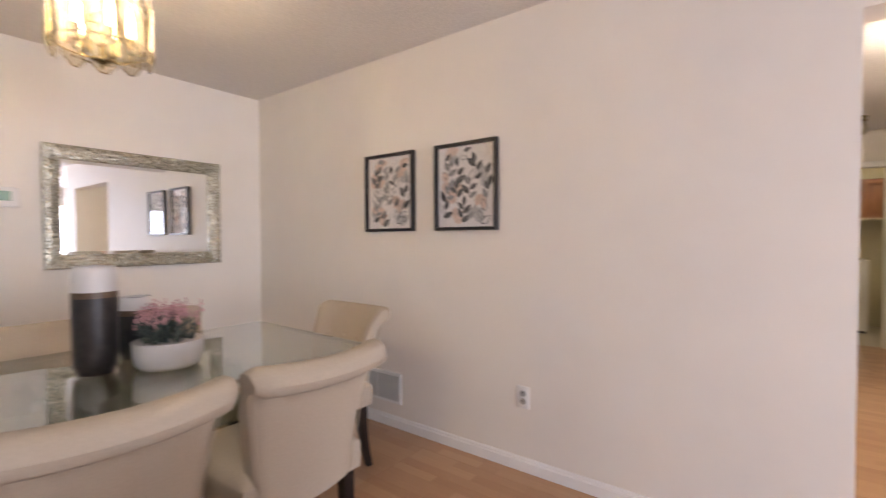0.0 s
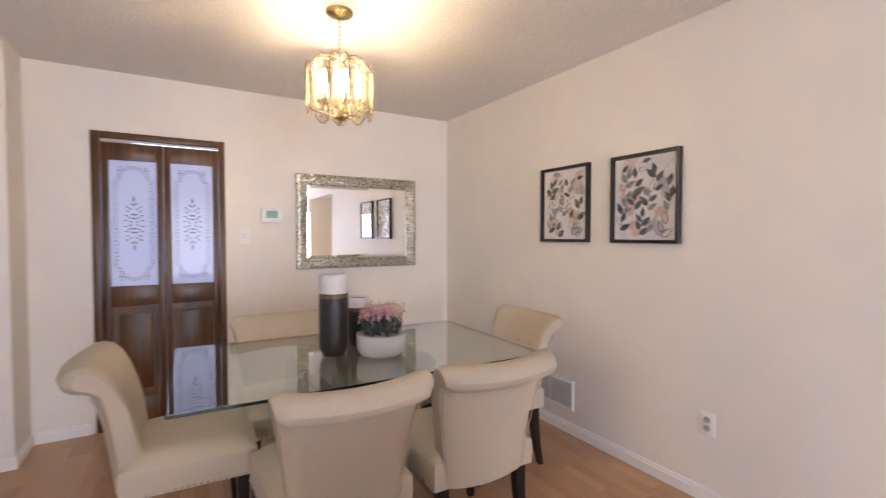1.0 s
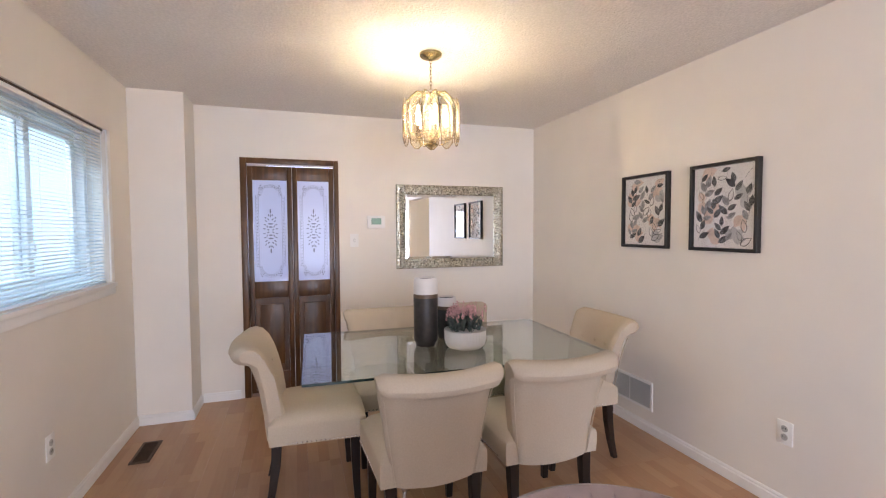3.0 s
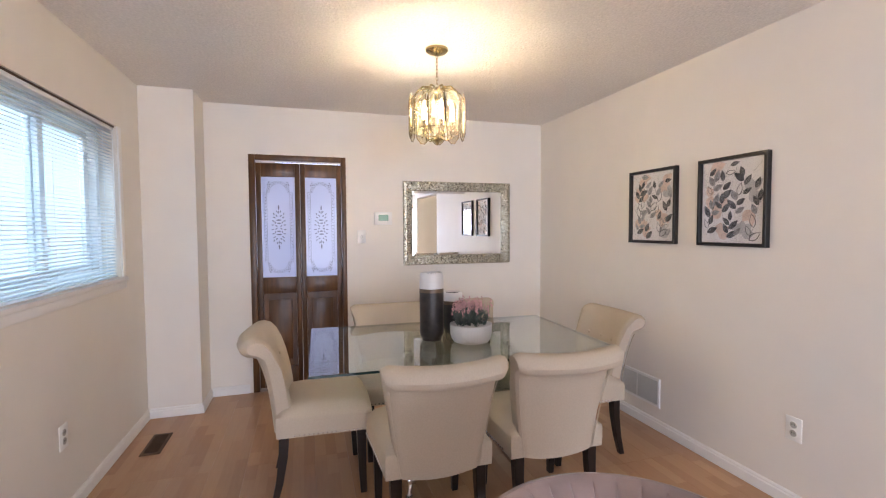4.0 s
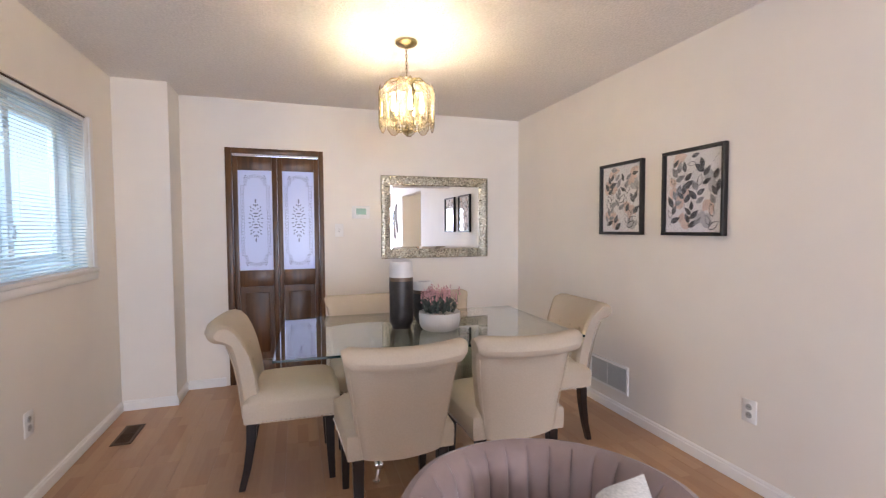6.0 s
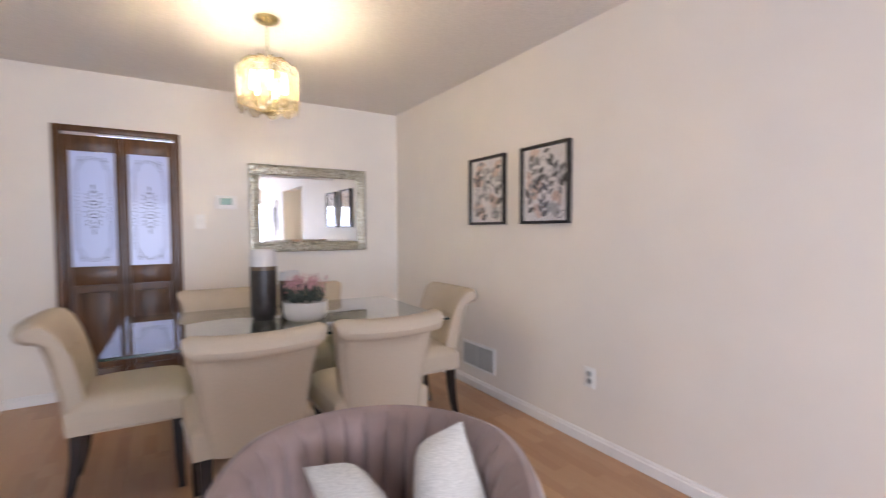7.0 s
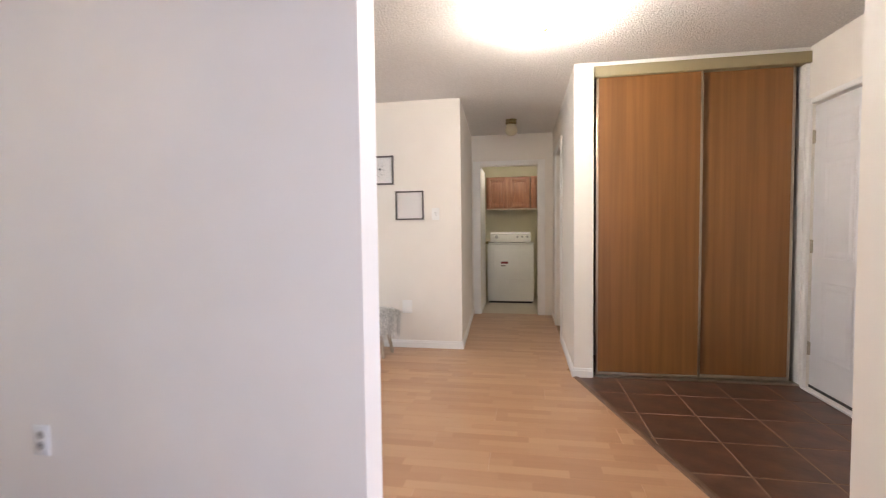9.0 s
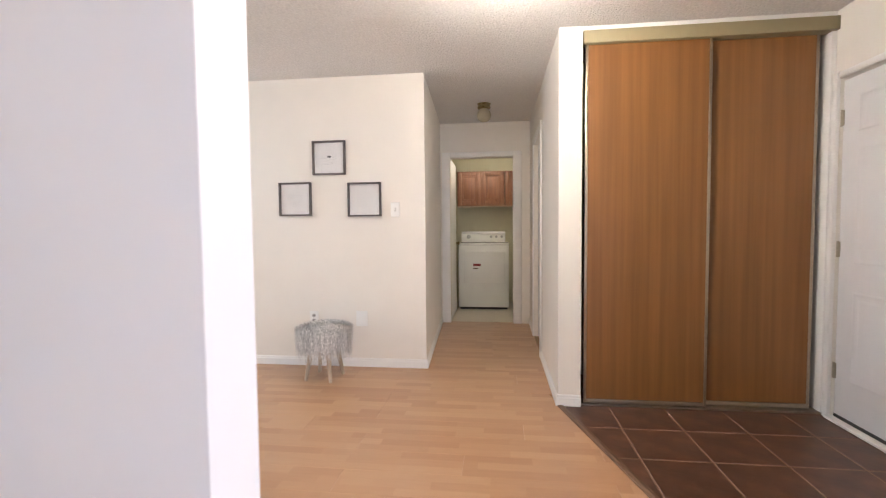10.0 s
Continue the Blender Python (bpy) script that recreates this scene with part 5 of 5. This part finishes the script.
# ---- hall ----
dome = thing("ceiling_light", "lit white flush ceiling light with a brass finial", "ceiling lamp", m=pose(HALL_LAMP[0], HALL_LAMP[1], 0))
bm = bmesh.new()
lathe(bm, [(0.0, 2.345), (0.05, 2.349), (0.10, 2.362), (0.14, 2.385), (0.155, 2.412), (0.155, 2.418)], 40)
part("glass_dome", bm, DOME, dome, "glowing glass dome", True).visible_shadow = False
bm = bmesh.new()
lathe(bm, [(0.13, 2.419), (0.135, 2.424), (0.135, 2.4385)], 40)
part("pan", bm, TRIM, dome, smooth=True)
bm = bmesh.new()
lathe(bm, [(0.0, 2.322), (0.008, 2.325), (0.012, 2.334), (0.018, 2.343), (0.0, 2.3445)], 14)
part("finial", bm, BRASS, dome, smooth=True)

jar = thing("corridor_light", "small unlit globe light with a brass holder", "ceiling lamp", m=pose(0.785, 6.29, 0))
bm = bmesh.new()
lathe(bm, [(0.05, 2.385), (0.062, 2.39), (0.068, 2.40), (0.06, 2.425), (0.07, 2.4385)], 24)
part("holder", bm, BRASS, jar, smooth=True)
bm = bmesh.new()
lathe(bm, [(0.0, 2.255), (0.035, 2.262), (0.062, 2.285), (0.072, 2.32), (0.064, 2.355), (0.048, 2.384)], 28)
part("globe", bm, frosted("frosted_globe", (0.62, 0.56, 0.42), 0.4), jar, "frosted glass globe", True)

stool = thing("fur_stool", "small stool with shaggy grey fur seat and pale legs", "stool", m=pose(-0.445, 4.985, 0))
bm = bmesh.new()
lathe(bm, [(0.0, 0.315), (0.14, 0.315), (0.155, 0.33), (0.155, 0.37), (0.13, 0.395), (0.0, 0.405)], 28)
seat = part("seat", bm, FUR, stool, smooth=True)
for k in range(4):
    a = radians(38 + 90 * k)
    bm = bmesh.new()
    tube(bm, [(0.085 * math.cos(a), 0.085 * math.sin(a), 0.318), (0.150 * math.cos(a), 0.150 * math.sin(a), 0.0)], 0.024, 12, 0.013)
    part("leg", bm, PALEWOOD, stool, "pale wooden leg", True)
bm = bmesh.new()
rng = random.Random(5)
for i in range(6000):
    a, r = rng.uniform(0, 6.283), 0.155 * math.sqrt(rng.random())
    out = Vector((math.cos(a), math.sin(a), 0))
    p = out * r + Vector((0, 0, 0.402 - 0.03 * (r / 0.155) ** 3))
    L = rng.uniform(0.08, 0.27)
    swirl = Vector((-out.y, out.x, 0)) * rng.uniform(-0.5, 0.5)
    f = r / 0.155
    p1 = p + (out + swirl) * L * 0.30 + Vector((0, 0, rng.uniform(0.005, 0.04)))
    p2 = p + (out * (0.2 + 0.22 * rng.random()) + swirl) * L * 0.9 + Vector((0, 0, -L * (0.2 + 0.75 * f)))
    if (p2.x ** 2 + p2.y ** 2) > 0.045:
        k = 0.212 / math.hypot(p2.x, p2.y)
        p2 = Vector((p2.x * k, p2.y * k, p2.z))
    s = Vector((-out.y, out.x, 0)) * 0.0032
    v = [bm.verts.new(q) for q in (p - s, p + s, p1 + s, p1 - s, p2)]
    bm.faces.new((v[0], v[1], v[2], v[3])), bm.faces.new((v[3], v[2], v[4]))
tagged(part("fur", bm, FUR, seat, "long shaggy grey fur"), kind="stuff")


# ---- laundry ----
dryer = thing("dryer", "white front-loading clothes dryer with rear control console", "dryer", m=pose(0.365, 8.0, 0))
DW = 0.715
block("body", 0, DW, 0.0, 0.68, 0.035, 0.925, ENAMEL, dryer, bevel=0.008)
block("top_lid", -0.003, DW + 0.003, -0.006, 0.683, 0.927, 0.948, ENAMEL, dryer, bevel=0.006)
block("toe_kick", 0.02, DW - 0.02, 0.03, 0.66, 0.003, 0.034, DARKHOLE, dryer)
dd = block("door", 0.085, DW - 0.065, -0.012, -0.001, 0.38, 0.84, ENAMEL, dryer, bevel=0.005)
block("door_pull", 0.10, 0.12, -0.018, -0.0125, 0.55, 0.68, ENAMEL, dd, bevel=0.002)
block("badge", 0.21, 0.32, -0.0135, -0.0125, 0.625, 0.66, LABELRED, dd, "dark red label")
block("badge_strip", 0.21, 0.28, -0.0135, -0.0125, 0.585, 0.60, BRONZE, dd, "small tan label")
con = block("console", 0.01, DW - 0.04, 0.46, 0.66, 0.95, 1.115, ENAMEL, dryer, "sloped control console", 0.012)
for x in (0.12, 0.46, 0.54, 0.62):
    bm = bmesh.new()
    lathe(bm, [(0.0, 0), (0.032 if x < 0.2 else 0.02, 0), (0.026 if x < 0.2 else 0.016, 0.018), (0.0, 0.02)], 18)
    k = part("dial", bm, GREYVENT, con, smooth=True)
    k.matrix_basis = pose(x, 0.459, 1.035, 90, 0, 0)
block("trim_strip", 0.02, DW - 0.05, 0.455, 0.459, 1.085, 1.097, CHROME, con)


def wall_cabinet(x0, x1, label):
    c = thing("wall_cabinet", label, "cabinet", "laundry wall cabinets")
    block("body", x0, x1, 8.43, 8.738, 1.50, 2.02, CABWOOD, c, bevel=0.003)
    n = 2 if x1 - x0 > 0.6 else 1
    w = (x1 - x0) / n
    for i in range(n):
        a, b = x0 + i * w + 0.012, x0 + (i + 1) * w - 0.012
        d = thing("cabinet_door", "", "")
        d.parent = c
        for q in ((a, a + 0.055, 1.515, 2.005), (b - 0.055, b, 1.515, 2.005), (a + 0.0555, b - 0.0555, 1.515, 1.57), (a + 0.0555, b - 0.0555, 1.95, 2.005)):
            block("rail", q[0], q[1], 8.40, 8.419, q[2], q[3], CABWOOD, d, bevel=0.003)
        block("panel", a + 0.05, b - 0.05, 8.416, 8.424, 1.565, 1.955, CABWOOD, d)
        block("raised_panel", a + 0.085, b - 0.085, 8.404, 8.4158, 1.60, 1.92, CABWOOD, d, bevel=0.008)
    block("light_rail", x0, x1, 8.395, 8.42, 1.478, 1.498, PALEWOOD, c, "pale lower rail")


wall_cabinet(0.318, 1.030, "reddish oak double-door wall cabinet over the dryer")
wall_cabinet(1.036, 1.56, "reddish oak single-door wall cabinet")


# ---- floors, piece by piece ----
A, B = Vector((1.322, 4.60, 0)), Vector((1.878, 2.520, 0))    # edge between laminate and tile
edge_dir = (B - A).normalized()
edge_n = Vector((-edge_dir.y, edge_dir.x, 0))                  # towards the tiles
if edge_n.x < 0:
    edge_n = -edge_n
floor_ob = bpy.data.objects["floor"]
strip = bmesh.new()
prof = [(-0.022, 0.0005), (-0.018, 0.006), (0.0, 0.009), (0.018, 0.006), (0.022, 0.0005)]
ends = [[strip.verts.new(p + edge_n * d + Vector((0, 0, z))) for d, z in prof] for p in (A, B)]
for i in range(4):
    strip.faces.new((ends[0][i], ends[0][i + 1], ends[1][i + 1], ends[1][i]))
strip.faces.new(ends[0]), strip.faces.new(ends[1])
tagged(part("transition_strip", strip, STRIPWOOD), "brown wooden transition strip", kind="structure")
tag = structure("floor_entry", [(1.33, 2.925, PB, 4.70, -0.011, -0.0018)], GROUT, "brown slate-look entry tiles with tan grout")
bmesh_tag = bmesh.new()
bmesh_tag.from_mesh(tag.data)
bmesh.ops.bisect_plane(bmesh_tag, geom=bmesh_tag.verts[:] + bmesh_tag.edges[:] + bmesh_tag.faces[:], plane_co=A, plane_no=edge_n, clear_inner=True)
bmesh_tag.to_mesh(tag.data)
bmesh_tag.free()


def piece(name, w, d, parent, x, y, h, material, bevel, shared={}):
    key = (name, round(w, 4), round(d, 4))
    if key not in shared:
        bm = bmesh.new()
        lo = [bm.verts.new((px, py, -h)) for px, py in ((0, 0), (w, 0), (w, d), (0, d))]
        md = [bm.verts.new((px, py, -bevel)) for px, py in ((0, 0), (w, 0), (w, d), (0, d))]
        hi = [bm.verts.new((px, py, 0)) for px, py in ((bevel, bevel), (w - bevel, bevel), (w - bevel, d - bevel), (bevel, d - bevel))]
        for p, q in ((lo, md), (md, hi)):
            for i in range(4):
                bm.faces.new((p[i], p[(i + 1) % 4], q[(i + 1) % 4], q[i]))
        bm.faces.new(hi)
        shared[key] = mesh_of(bm, name, material)
    me = shared[key]
    corners = [Vector((x + cx, y + cy, 0)) for cx, cy in ((0, 0), (w, 0), (w, d), (0, d))]
    if y + d > PB and y < 4.7 and x + w > 1.0:
        sides = [(c - A).dot(edge_n) for c in corners]
        keep_tile = name == "tile"
        good = [s > 0 for s in sides] if keep_tile else [s < 0 for s in sides]
        if not any(good):
            return
        if not all(good):
            bm = bmesh.new()
            bm.from_mesh(me)
            inv = Vector((x, y, 0))
            bmesh.ops.bisect_plane(bm, geom=bm.verts[:] + bm.edges[:] + bm.faces[:], plane_co=A - inv, plane_no=edge_n, clear_inner=keep_tile, clear_outer=not keep_tile)
            me = bpy.data.meshes.new(name)
            bm.to_mesh(me)
            bm.free()
            me.materials.append(material)
    ob = new(name, me)
    ob.parent = parent
    ob.matrix_basis = pose(x, y, 0)


ts = 0.346
for i in range(-1, 5):
    for j in range(-1, 7):
        x0, y0 = 1.633 + i * ts, 4.285 - j * 0.346
        w = min(ts, 2.923 - x0) - 0.009
        d = 0.337
        if y0 + d > 4.70:
            d = 4.70 - y0
        if y0 < PB + 0.002:
            d -= PB + 0.002 - y0
            y0 = PB + 0.002
        if w > 0.03 and d > 0.03:
            piece("tile", w, d, tag, x0 + 0.003, y0 + 0.003, 0.010, TILE, 0.002)
rng = random.Random(21)
BW, BL = 0.1953, 1.285


def boards(x0, x1, y0, y1):
    rows = int(math.ceil((y1 - y0) / BW))
    for r in range(rows):
        y = y0 + r * BW
        d = min(BW, y1 - y) - 0.0006
        x = x0 - rng.choice((0.2, 0.5, 0.75, 1.0)) * BL
        while x < x1:
            a, b = max(x, x0), min(x + BL, x1)
            if b - a > 0.02 and d > 0.01:
                piece("plank", b - a - 0.0006, d, floor_ob, a, y, 0.010, LAMINATE, 0.0008)
            x += BL


boards(WX, EX, SY, PB)
boards(WX, 2.925, PB, 4.595)
boards(WX, CX, 4.595, HY)
boards(HX2, CX, HY, LY + 0.06)
